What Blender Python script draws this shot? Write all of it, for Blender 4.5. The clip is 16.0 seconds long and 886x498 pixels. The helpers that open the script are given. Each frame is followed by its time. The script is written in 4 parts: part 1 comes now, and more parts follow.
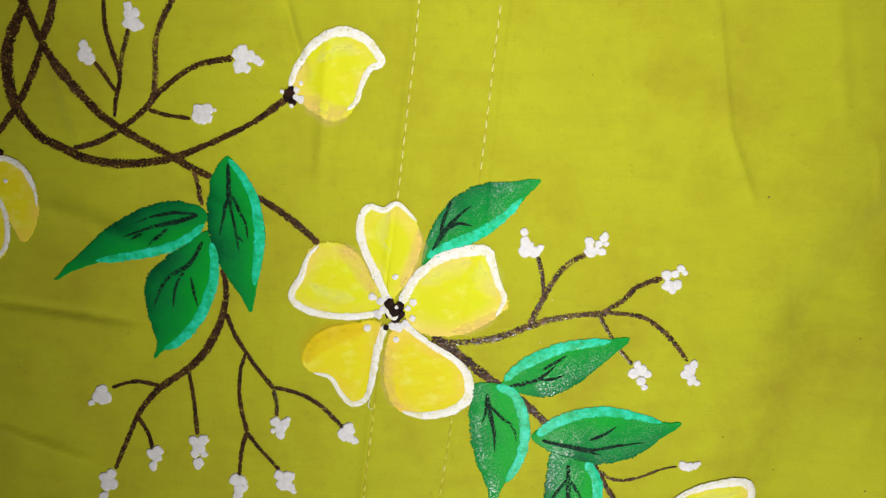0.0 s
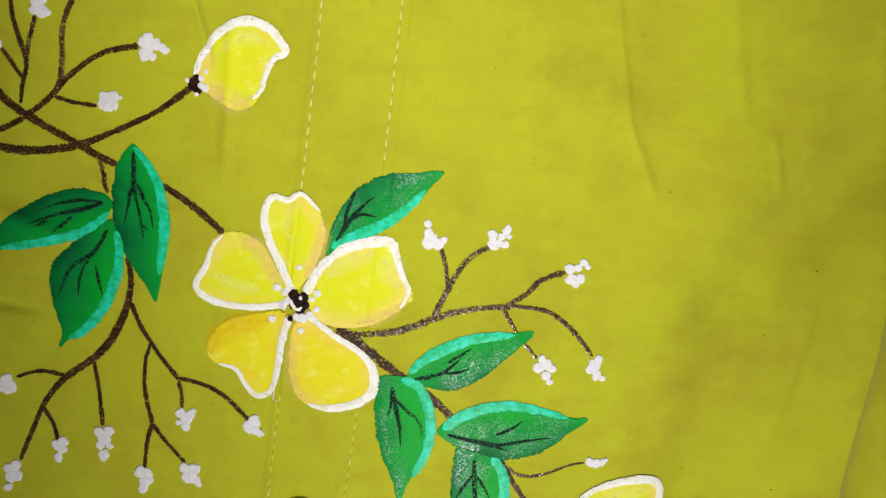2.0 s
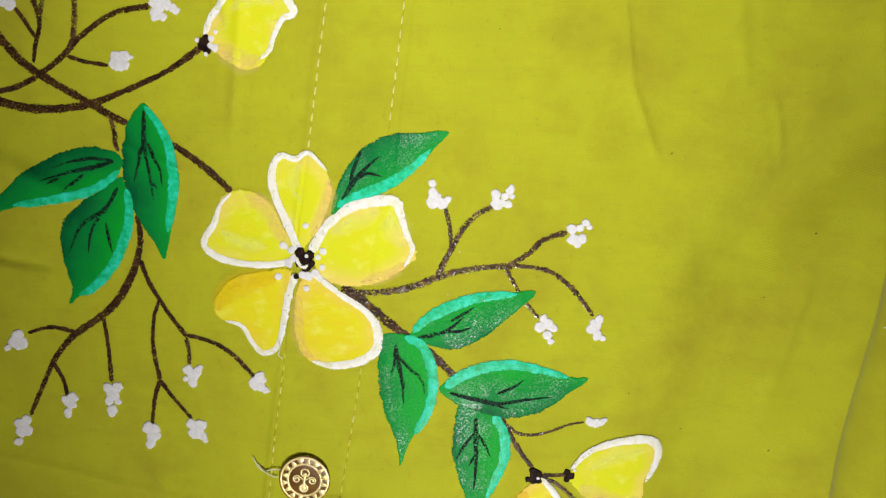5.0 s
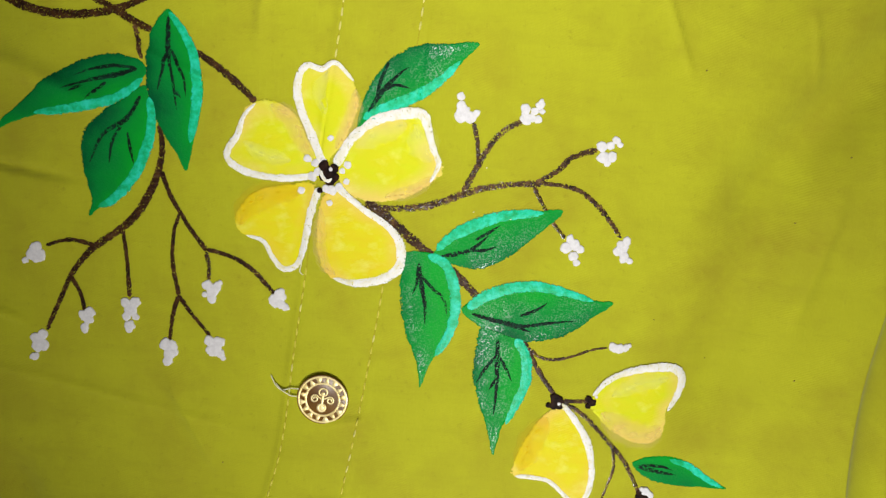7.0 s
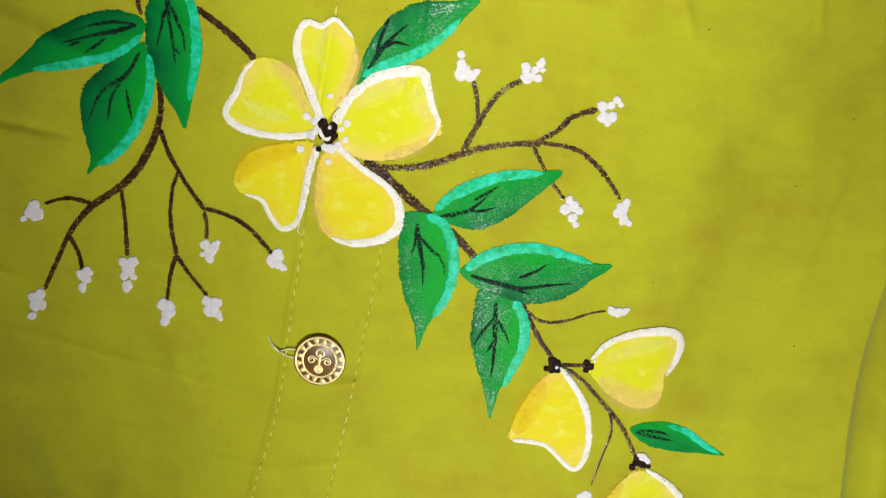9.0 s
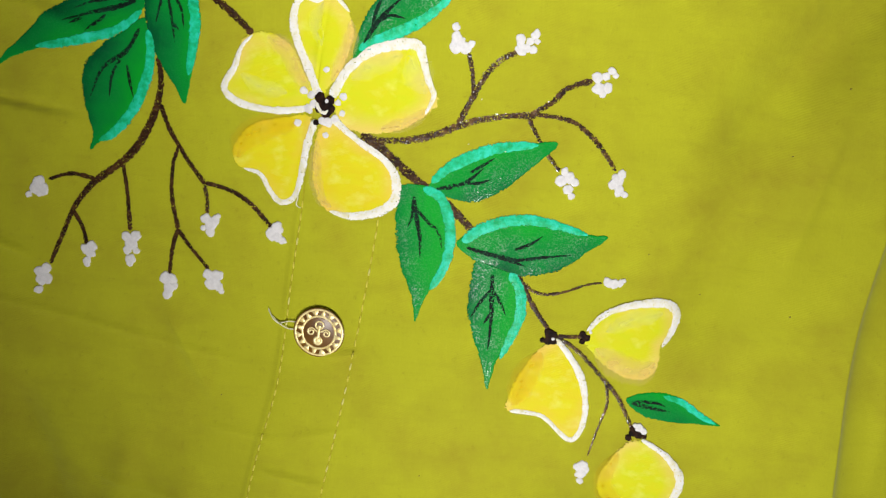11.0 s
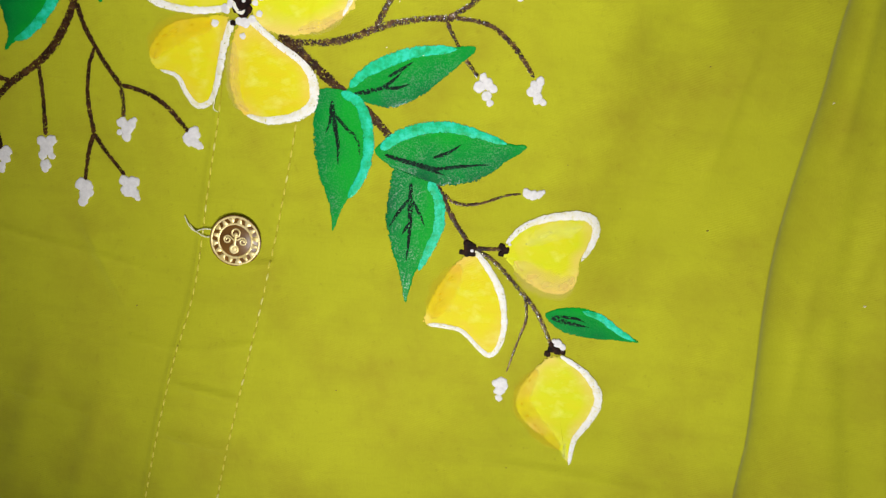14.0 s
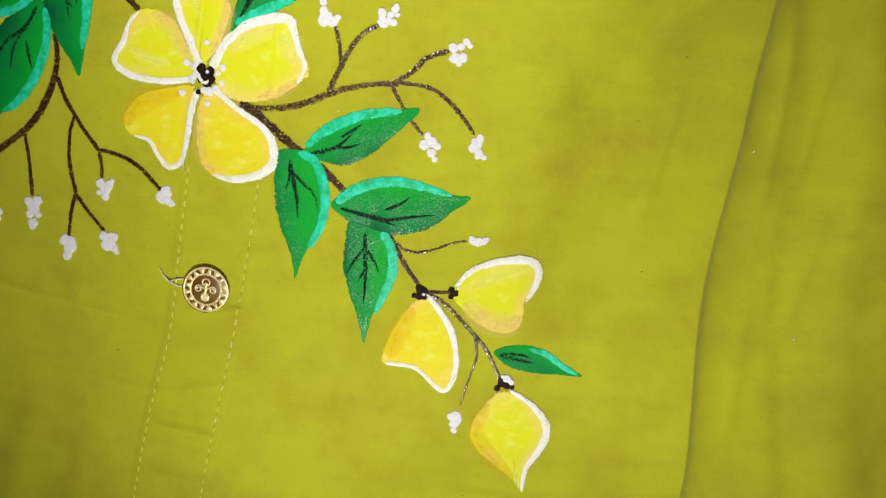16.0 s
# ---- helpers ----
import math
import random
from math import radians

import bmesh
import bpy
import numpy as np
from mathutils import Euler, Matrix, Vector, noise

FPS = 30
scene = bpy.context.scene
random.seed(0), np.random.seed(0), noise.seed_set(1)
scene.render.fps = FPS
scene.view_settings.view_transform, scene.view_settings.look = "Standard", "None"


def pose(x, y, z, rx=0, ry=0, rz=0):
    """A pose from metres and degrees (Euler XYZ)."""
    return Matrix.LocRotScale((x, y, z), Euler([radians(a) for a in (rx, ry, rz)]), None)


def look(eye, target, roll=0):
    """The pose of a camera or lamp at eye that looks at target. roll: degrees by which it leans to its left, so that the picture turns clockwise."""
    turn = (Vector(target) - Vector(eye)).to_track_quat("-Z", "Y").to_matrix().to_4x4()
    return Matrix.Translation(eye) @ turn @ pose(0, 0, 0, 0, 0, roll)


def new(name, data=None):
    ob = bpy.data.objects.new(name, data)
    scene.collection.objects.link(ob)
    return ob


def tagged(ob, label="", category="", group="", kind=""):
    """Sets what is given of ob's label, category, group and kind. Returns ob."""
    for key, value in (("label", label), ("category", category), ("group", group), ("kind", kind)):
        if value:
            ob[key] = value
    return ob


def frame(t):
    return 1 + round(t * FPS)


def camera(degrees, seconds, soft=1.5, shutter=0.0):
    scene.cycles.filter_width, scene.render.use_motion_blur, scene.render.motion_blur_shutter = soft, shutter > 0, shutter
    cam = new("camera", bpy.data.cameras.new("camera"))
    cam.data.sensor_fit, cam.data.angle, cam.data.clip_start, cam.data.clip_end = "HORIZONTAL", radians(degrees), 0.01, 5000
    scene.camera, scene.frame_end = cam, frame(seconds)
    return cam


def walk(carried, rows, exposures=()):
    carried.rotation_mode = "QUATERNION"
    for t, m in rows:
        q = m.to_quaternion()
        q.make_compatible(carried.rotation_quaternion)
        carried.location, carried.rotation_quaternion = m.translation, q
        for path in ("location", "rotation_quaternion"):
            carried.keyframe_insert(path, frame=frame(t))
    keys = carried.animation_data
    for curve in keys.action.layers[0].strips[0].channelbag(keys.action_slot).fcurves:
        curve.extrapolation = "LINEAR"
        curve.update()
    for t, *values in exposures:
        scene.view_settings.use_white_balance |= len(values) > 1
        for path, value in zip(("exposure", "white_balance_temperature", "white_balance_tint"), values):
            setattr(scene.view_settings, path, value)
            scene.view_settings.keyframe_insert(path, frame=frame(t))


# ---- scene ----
FOV = 70.0
cam = camera(FOV, 16.0, soft=1.3)
ROWS = [
    (0.0, 0.02130, 0.04322, 0.16865, -8.904, 2.614, -0.233),
    (0.5, 0.02692, 0.04007, 0.16925, -8.237, 2.519, 0.175),
    (1.0, 0.03355, 0.03882, 0.16954, -8.109, 2.586, 0.334),
    (1.5, 0.03945, 0.03845, 0.16905, -7.606, 2.450, 0.599),
    (2.0, 0.04548, 0.03808, 0.16803, -7.861, 2.241, 0.623),
    (2.5, 0.05002, 0.03858, 0.16859, -7.623, 2.272, 0.233),
    (3.0, 0.05303, 0.04015, 0.16865, -7.560, 2.301, 0.036),
    (5.5, 0.04383, 0.02077, 0.17250, -8.207, 2.869, 1.581),
    (6.0, 0.04250, 0.01226, 0.17249, -8.229, 3.048, 2.105),
    (6.5, 0.04147, 0.00836, 0.17248, -8.415, 3.048, 2.387),
    (7.0, 0.04036, 0.00751, 0.17258, -8.753, 3.132, 2.439),
    (7.5, 0.03920, 0.00433, 0.17356, -8.384, 3.070, 2.850),
    (8.0, 0.04002, 0.00250, 0.17357, -8.325, 3.257, 2.829),
    (8.5, 0.04147, -0.00255, 0.17250, -8.765, 3.334, 2.996),
    (9.0, 0.04200, -0.00306, 0.17335, -8.793, 3.441, 2.964),
    (11.5, 0.04859, -0.00963, 0.17564, -9.832, 4.444, 2.457),
    (12.0, 0.05116, -0.01246, 0.17559, -9.787, 4.262, 2.273),
    (12.5, 0.05311, -0.01511, 0.17572, -9.671, 4.111, 2.211),
    (13.0, 0.05532, -0.01525, 0.17784, -9.924, 4.085, 2.205),
    (13.5, 0.05917, -0.02505, 0.17884, -9.929, 4.129, 3.015),
    (14.0, 0.06789, -0.03293, 0.17683, -9.268, 3.596, 3.872),
    (14.5, 0.07322, -0.03345, 0.17784, -9.077, 3.770, 4.005),
    (15.0, 0.07468, -0.02998, 0.18064, -8.440, 4.020, 3.717),
    (15.5, 0.08006, -0.02018, 0.18623, -8.496, 4.408, 2.834),
    (16.0, 0.08591, -0.01934, 0.18771, -8.497, 4.509, 2.444),
]
walk(cam, [(t, pose(x, y, z, rx, ry, rz)) for t, x, y, z, rx, ry, rz in ROWS], [(0.0, 0.05), (3.0, 0.03), (7.0, 0.06), (12.0, 0.06), (16.0, 0.08)])

# ---- light: a ceiling lamp in a plain closed room, and two added fill spots ----
world = bpy.data.worlds.new("room_air")
world.use_nodes = True
world.node_tree.nodes["Background"].inputs[0].default_value = (0.9, 0.95, 1.0, 1)
world.node_tree.nodes["Background"].inputs[1].default_value = 0.02
scene.world = world


def disc_lamp(name, at, aim, size, watts, color):
    data = bpy.data.lights.new(name, "AREA")
    data.shape, data.size, data.energy, data.color = "DISK", size, watts, color
    ob = new(name, data)
    ob.matrix_world = look(at, aim)
    return ob


LAMP = (-0.25, -0.55, 2.16)
disc_lamp("ceiling_lamp_light", LAMP, (LAMP[0], LAMP[1], 0), 0.24, 6.0, (1.0, 0.98, 0.96))
# two added fill spots above the cloth, unseen: place, aim, watts, cone
FILL_HEADS = (
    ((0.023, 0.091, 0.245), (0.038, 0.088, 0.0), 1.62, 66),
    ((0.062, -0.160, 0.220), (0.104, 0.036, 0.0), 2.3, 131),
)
for head_at, head_aim, watts, cone in FILL_HEADS:
    data = bpy.data.lights.new("fill_spot_light", "SPOT")
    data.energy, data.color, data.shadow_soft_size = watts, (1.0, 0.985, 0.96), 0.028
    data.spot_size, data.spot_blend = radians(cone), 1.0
    new("fill_spot_light", data).matrix_world = look(head_at, head_aim)

MM = 0.001


# ---- materials ----
class Nodes:
    """A small writer of node trees around one Principled shader."""

    def __init__(self, name):
        self.mat = bpy.data.materials.new(name)
        self.mat.use_nodes = True
        self.tree = self.mat.node_tree
        self.bsdf = self.tree.nodes["Principled BSDF"]
        self.out = self.tree.nodes["Material Output"]

    def put(self, kind):
        return self.tree.nodes.new(kind)

    def link(self, a, b):
        self.tree.links.new(a, b)

    def feed(self, socket, value):
        if isinstance(value, bpy.types.NodeSocket):
            self.link(value, socket)
        else:
            socket.default_value = value

    def math(self, op, a, b=0.0, c=0.0):
        n = self.put("ShaderNodeMath")
        n.operation = op
        for s, v in zip(n.inputs, (a, b, c)):
            self.feed(s, v)
        return n.outputs[0]

    def place(self):
        return self.put("ShaderNodeNewGeometry").outputs["Position"]

    def local(self):
        return self.put("ShaderNodeTexCoord").outputs["Object"]

    def uv(self):
        n = self.put("ShaderNodeSeparateXYZ")
        self.link(self.put("ShaderNodeTexCoord").outputs["UV"], n.inputs[0])
        return n.outputs[0], n.outputs[1]

    def stretched(self, vector, scale, turn=0.0):
        n = self.put("ShaderNodeMapping")
        self.link(vector, n.inputs[0])
        n.inputs["Scale"].default_value = scale
        n.inputs["Rotation"].default_value = (0, 0, radians(turn))
        return n.outputs[0]

    def noise(self, vector, scale, detail=3.0, rough=0.55):
        n = self.put("ShaderNodeTexNoise")
        self.link(vector, n.inputs["Vector"])
        n.inputs["Scale"].default_value = scale
        n.inputs["Detail"].default_value = detail
        n.inputs["Roughness"].default_value = rough
        return n.outputs["Fac"]

    def ramp(self, fac, *stops):
        n = self.put("ShaderNodeValToRGB")
        self.link(fac, n.inputs[0])
        e = n.color_ramp.elements
        while len(e) < len(stops):
            e.new(0.5)
        for el, (p, c) in zip(e, stops):
            el.position = p
            el.color = (*c, 1) if len(c) == 3 else c
        return n.outputs[0]

    def grade(self, fac, lo, hi, a=0.0, b=1.0):
        n = self.put("ShaderNodeMapRange")
        self.link(fac, n.inputs[0])
        for i, v in enumerate((lo, hi, a, b)):
            n.inputs[i + 1].default_value = v
        return n.outputs[0]

    def mix(self, fac, a, b, blend="MIX"):
        n = self.put("ShaderNodeMix")
        n.data_type, n.blend_type = "RGBA", blend
        self.feed(n.inputs["Factor"], fac)
        socks = [s for s in n.inputs if s.type == "RGBA"]
        for s, v in zip(socks, (a, b)):
            self.feed(s, (*v, 1) if isinstance(v, tuple) and len(v) == 3 else v)
        return [s for s in n.outputs if s.type == "RGBA"][0]

    def bump(self, height, strength, distance, before=None):
        n = self.put("ShaderNodeBump")
        self.link(height, n.inputs["Height"])
        n.inputs["Strength"].default_value = strength
        n.inputs["Distance"].default_value = distance
        if before is not None:
            self.link(before, n.inputs["Normal"])
        return n.outputs[0]

    def weave(self):
        """Height of the twill: fine diagonal ribs over crossing yarns."""
        w = self.put("ShaderNodeTexWave")
        w.wave_type, w.bands_direction = "BANDS", "X"
        self.link(self.stretched(self.place(), (1, 1, 1), 66), w.inputs["Vector"])
        w.inputs["Scale"].default_value = 470
        w.inputs["Distortion"].default_value = 3.2
        w.inputs["Detail"].default_value = 2.0
        w.inputs["Detail Scale"].default_value = 1.6
        yarn = self.noise(self.stretched(self.place(), (1900, 900, 1)), 1.0, 2.0)
        shown = self.grade(self.noise(self.place(), 55, 2), 0.42, 0.66, 0.08, 0.7)
        return self.math("ADD", self.math("MULTIPLY", w.outputs["Fac"], shown), yarn)

    def done(self, color, roughness, normal=None, alpha=None, metallic=0.0, specular=0.5):
        b = self.bsdf
        self.feed(b.inputs["Base Color"], (*color, 1) if isinstance(color, tuple) else color)
        self.feed(b.inputs["Roughness"], roughness)
        self.feed(b.inputs["Metallic"], metallic)
        self.feed(b.inputs["Specular IOR Level"], specular)
        if normal is not None:
            self.link(normal, b.inputs["Normal"])
        if alpha is not None:
            self.link(alpha, b.inputs["Alpha"])
        return self.mat


def make_fabric():
    m = Nodes("olive_cotton_twill")
    p = m.place()
    cloud = m.noise(p, 14, 3)
    blot = m.noise(p, 70, 4, 0.6)
    slub = m.noise(m.stretched(p, (120, 1500, 1)), 1.0, 2.0)
    weft = m.noise(m.stretched(p, (1700, 160, 1)), 1.0, 2.0)
    color = m.ramp(cloud, (0.3, FAB_A), (0.72, FAB_B))
    color = m.mix(m.grade(blot, 0.35, 0.8, 0.0, 0.28), color, FAB_C)
    color = m.mix(m.grade(slub, 0.55, 0.85, 0.0, 0.3), color, FAB_C)
    color = m.mix(m.grade(weft, 0.55, 0.85, 0.0, 0.25), color, FAB_D)
    twill = m.weave()
    # shade between the twill ribs, mixed into the cloth colour
    color = m.mix(m.grade(twill, 0.4, 1.2, 0.2, 0.0), color, (0.28, 0.275, 0.008))
    smudge = m.math("MULTIPLY", m.grade(m.noise(p, 26, 5, 0.68), 0.44, 0.70), 0.72)
    color = m.mix(smudge, color, (0.33, 0.285, 0.012))
    rub = m.noise(m.stretched(p, (26, 150, 1), 7), 1.0, 5.0, 0.65)
    color = m.mix(m.grade(rub, 0.5, 0.8, 0.0, 0.34), color, (0.31, 0.28, 0.011))
    color = m.mix(m.grade(m.noise(p, 420, 3, 0.7), 0.62, 0.8, 0.0, 0.45), color, (0.26, 0.23, 0.01))
    n = m.bump(twill, 0.4, 0.00012)
    n = m.bump(m.noise(p, 210, 3), 0.2, 0.0006, n)
    n = m.bump(m.noise(p, 60, 2), 0.12, 0.0015, n)
    mat = m.done(color, 0.8, n, specular=0.2)
    m.bsdf.inputs["Sheen Weight"].default_value = 0.12
    return mat


def make_petal(name, light, deep, blush):
    """Thin acrylic, brushed unevenly: lemon, deeper yolk and a blush towards some edges."""
    m = Nodes(name)
    p = m.place()
    rim, turn = m.uv()
    streak = m.noise(m.stretched(m.local(), (110, 230, 1), 25), 1.0, 4.0)
    patch = m.noise(p, 48, 2)
    color = m.mix(m.grade(streak, 0.3, 0.62), deep, light)
    color = m.mix(m.grade(patch, 0.52, 0.72, 0.0, 0.5), color, deep)
    edge = m.math("MULTIPLY", m.grade(rim, 0.5, 0.92), m.grade(m.noise(p, 60, 2), 0.42, 0.58))
    color = m.mix(m.math("MULTIPLY", edge, 0.8), color, blush)
    color = m.mix(m.grade(m.noise(m.stretched(m.local(), (170, 260, 1), 40), 1.0, 4.0), 0.52, 0.75, 0.0, 0.4), color, (0.86, 0.88, 0.24))
    twill = m.weave()
    color = m.mix(m.grade(twill, 0.3, 0.8, 0.22, 0.0), color, deep)
    n = m.bump(twill, 0.35, 0.00010)
    n = m.bump(streak, 0.35, 0.0005, n)
    frayed = m.math("MULTIPLY_ADD", m.math("SUBTRACT", m.noise(p, 1300, 3), 0.5), 0.16, 0.975)
    return m.done(color, m.grade(streak, 0.3, 0.7, 0.5, 0.7), n, m.math("LESS_THAN", rim, frayed), specular=0.12)


def make_leaf(name, flecked):
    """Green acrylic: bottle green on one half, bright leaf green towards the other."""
    m = Nodes(name)
    p = m.place()
    sep = m.put("ShaderNodeSeparateXYZ")
    m.link(m.local(), sep.inputs[0])
    soft = m.math("ADD", sep.outputs[1], m.math("MULTIPLY", m.math("SUBTRACT", m.noise(p, 90, 3), 0.5), 0.014))
    color = m.ramp(m.grade(soft, *((-0.0105, 0.0045) if flecked > 0.3 else (-0.0082, 0.0065))), (0.0, (0.001, 0.092, 0.029)), (0.40, (0.002, 0.22, 0.036)), (1.0, (0.003, 0.36, 0.024)))
    streak = m.noise(m.stretched(m.local(), (150, 900, 1)), 1.0, 3.0)
    color = m.mix(m.grade(streak, 0.5, 0.75, 0.0, 0.4), color, (0.002, 0.22, 0.035))
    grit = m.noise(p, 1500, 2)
    # glint flecks: faintly greyed into the green, the rest left to gloss
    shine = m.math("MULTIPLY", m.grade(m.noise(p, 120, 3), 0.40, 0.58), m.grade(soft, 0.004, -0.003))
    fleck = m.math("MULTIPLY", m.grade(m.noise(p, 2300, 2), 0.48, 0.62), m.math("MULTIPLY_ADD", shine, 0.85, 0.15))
    color = m.mix(m.math("MULTIPLY", fleck, flecked * 0.3), color, (0.10, 0.22, 0.20))
    n = m.bump(m.weave(), 0.2, 0.00012)
    n = m.bump(grit, 0.55, 0.00022, n)
    rim, along = m.uv()
    edge = m.math("ABSOLUTE", m.math("MULTIPLY_ADD", rim, 2.0, -1.0))
    frayed = m.math("MULTIPLY_ADD", m.math("SUBTRACT", m.noise(p, 1500, 3), 0.5), 0.34, 0.965)
    return m.done(color, m.grade(fleck, 0.0, 1.0, 0.5, 0.22), n, m.math("LESS_THAN", edge, frayed), specular=m.grade(fleck, 0.0, 1.0, 0.06, 0.1 + flecked))


def make_stroke(name, colors, rough, ragged=0.45, dry=0.0, grain=2300, gloss=0.0, relief=0.0002):
    """Brush stroke along a ribbon: torn edges where the weave shows through, dry patches inside."""
    m = Nodes(name)
    p = m.place()
    along, across = m.uv()
    edge = m.math("ABSOLUTE", m.math("MULTIPLY_ADD", across, 2.0, -1.0))
    fine = m.noise(p, grain, 2)
    tone = m.noise(p, 420, 5, 0.7)
    color = m.ramp(tone, (0.34, colors[0]), (0.5, colors[1]), (0.64, colors[2]))
    lim = m.math("MULTIPLY_ADD", m.math("SUBTRACT", fine, 0.5), 2.2 * ragged, 1.0 - 0.5 * ragged)
    alpha = m.math("LESS_THAN", edge, lim)
    if dry > 0:
        flecked = m.grade(m.noise(p, 70, 2), 0.42, 0.62)
        gap = m.math("GREATER_THAN", m.math("MULTIPLY_ADD", flecked, 0.16 * dry, m.noise(p, 1700, 2)), 0.66)
        alpha = m.math("MULTIPLY", alpha, m.math("SUBTRACT", 1.0, gap))
    n = m.bump(m.weave(), 0.16, 0.00012)
    n = m.bump(m.noise(p, 1100, 2), 0.4, relief, n)
    fleck = m.grade(m.noise(p, 1500, 2), 0.52, 0.62)
    return m.done(color, m.grade(fleck, 0.0, 1.0, rough, rough - gloss * 0.35), n, alpha, specular=m.grade(fleck, 0.0, 1.0, 0.1, 0.12 + gloss))


def make_feathered(name, colors, rough):
    """A soft brushed stroke: full in the middle, thinning into streaks of bristle at both sides."""
    m = Nodes(name)
    p = m.place()
    along, across_ = m.uv()
    edge = m.math("ABSOLUTE", m.math("MULTIPLY_ADD", across_, 2.0, -1.0))
    fine = m.noise(p, 2100, 3)
    load = m.noise(p, 260, 3)
    color = m.ramp(m.noise(p, 380, 4, 0.65), (0.34, colors[0]), (0.5, colors[1]), (0.64, colors[2]))
    body = m.math("MULTIPLY_ADD", m.math("SUBTRACT", 1.0, edge), 2.6, -0.55)
    body = m.math("ADD", body, m.math("MULTIPLY", m.math("SUBTRACT", fine, 0.5), 3.4))
    body = m.math("ADD", body, m.math("MULTIPLY", m.math("SUBTRACT", load, 0.5), 0.8))
    alpha = m.grade(body, 0.0, 0.6)
    n = m.bump(m.weave(), 0.16, 0.00012)
    n = m.bump(m.noise(p, 1300, 2), 0.5, 0.0003, n)
    return m.done(color, rough, n, alpha, specular=0.14)


def make_wash(name, color, cover):
    """A thin translucent brush of colour, fading to its sides and broken by the weave."""
    m = Nodes(name)
    p = m.place()
    along, across_ = m.uv()
    edge = m.math("ABSOLUTE", m.math("MULTIPLY_ADD", across_, 2.0, -1.0))
    body = m.math("SUBTRACT", 1.0, edge)
    grain_ = m.grade(m.noise(m.stretched(p, (300, 420, 1), 30), 1.0, 4.0), 0.2, 0.7, 0.35, 1.0)
    alpha = m.math("MULTIPLY", m.math("MULTIPLY", body, grain_), cover)
    n = m.bump(m.weave(), 0.2, 0.0001)
    return m.done(color, 0.6, n, alpha, specular=0.1)


def make_plain(name, a, b, rough, scale=300, metallic=0.0, depth=0.0002, specular=0.5):
    m = Nodes(name)
    p = m.place()
    tone = m.noise(p, scale, 3)
    n = m.bump(m.noise(p, scale * 3, 2), 0.35, depth)
    return m.done(m.ramp(tone, (0.35, a), (0.65, b)), rough, n, metallic=metallic, specular=specular)


FAB_A, FAB_B, FAB_C, FAB_D = (0.45, 0.455, 0.012), (0.50, 0.515, 0.016), (0.36, 0.35, 0.010), (0.56, 0.575, 0.034)
M_FABRIC = make_fabric()
M_PETAL = make_petal("lemon_petal_paint", (0.67, 0.71, 0.014), (0.72, 0.68, 0.012), (0.82, 0.60, 0.16))
M_PETAL_DEEP = make_petal("yolk_petal_paint", (0.74, 0.69, 0.012), (0.76, 0.62, 0.012), (0.82, 0.56, 0.11))
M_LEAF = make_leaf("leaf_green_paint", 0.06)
M_LEAF_GLINT = make_leaf("glint_flecked_leaf_green_paint", 0.62)
M_MINT = make_feathered("mint_edge_paint", ((0.008, 0.40, 0.13), (0.012, 0.56, 0.28), (0.03, 0.66, 0.46)), 0.36)
M_VEIN = make_stroke("black_vein_paint", ((0.003, 0.012, 0.008), (0.004, 0.016, 0.010), (0.006, 0.05, 0.025)), 0.6, 0.85, 0.7)
M_BARK = make_stroke("brown_branch_paint", ((0.014, 0.006, 0.003), (0.045, 0.019, 0.006), (0.095, 0.044, 0.013)), 0.5, 0.75, 0.1, 1900, 0.2)
M_BARK_DRY = make_stroke("dry_brown_branch_paint", ((0.014, 0.006, 0.004), (0.06, 0.028, 0.011), (0.17, 0.09, 0.03)), 0.5, 0.9, 0.6, 1700, 0.9, 0.0003)
M_WHITE = make_stroke("white_outline_paint", ((0.76, 0.72, 0.46), (0.84, 0.82, 0.74), (0.87, 0.86, 0.83)), 0.5, 0.55, 0.1, 1900)
M_PEACH = make_wash("peach_wash", (0.90, 0.66, 0.22), 0.5)
M_ORANGE = make_wash("orange_wash", (0.86, 0.58, 0.012), 0.5)
M_PALE = make_wash("pale_lime_wash", (0.94, 0.94, 0.30), 0.4)
M_DAB = make_plain("white_dab_paint", (0.68, 0.66, 0.67), (0.78, 0.76, 0.77), 0.55, 900, specular=0.2)
M_BLACK = make_plain("black_brown_paint", (0.005, 0.003, 0.003), (0.035, 0.014, 0.008), 0.6, 700, specular=0.08)
M_GOLD = make_plain("pale_gold_metal", (0.70, 0.54, 0.20), (0.84, 0.70, 0.36), 0.42, 500, 0.5, 0.00005)
M_ENAMEL = make_plain("dark_brown_enamel", (0.12, 0.052, 0.010), (0.19, 0.09, 0.016), 0.22, 200, 0.0, 0.00003)
M_THREAD = make_plain("pale_yellow_thread", (0.64, 0.60, 0.11), (0.76, 0.72, 0.30), 0.7, 2500, specular=0.1)
M_THREAD_DIM = make_plain("olive_thread", (0.60, 0.55, 0.05), (0.72, 0.66, 0.12), 0.7, 2500, specular=0.1)
M_SEAM = make_plain("dark_olive_seam_thread", (0.35, 0.32, 0.016), (0.43, 0.41, 0.022), 0.8, 2500, specular=0.1)
M_COTTON = make_plain("cream_cotton_thread", (0.76, 0.74, 0.52), (0.86, 0.84, 0.68), 0.7, 2500)
M_LINT = make_plain("dark_lint", (0.20, 0.16, 0.02), (0.26, 0.21, 0.03), 0.8, 900)
M_WALL = make_plain("white_wall_paint", (0.74, 0.73, 0.70), (0.80, 0.79, 0.76), 0.85, 6)
M_FLOOR = make_plain("grey_floor", (0.30, 0.28, 0.25), (0.38, 0.36, 0.33), 0.6, 9)


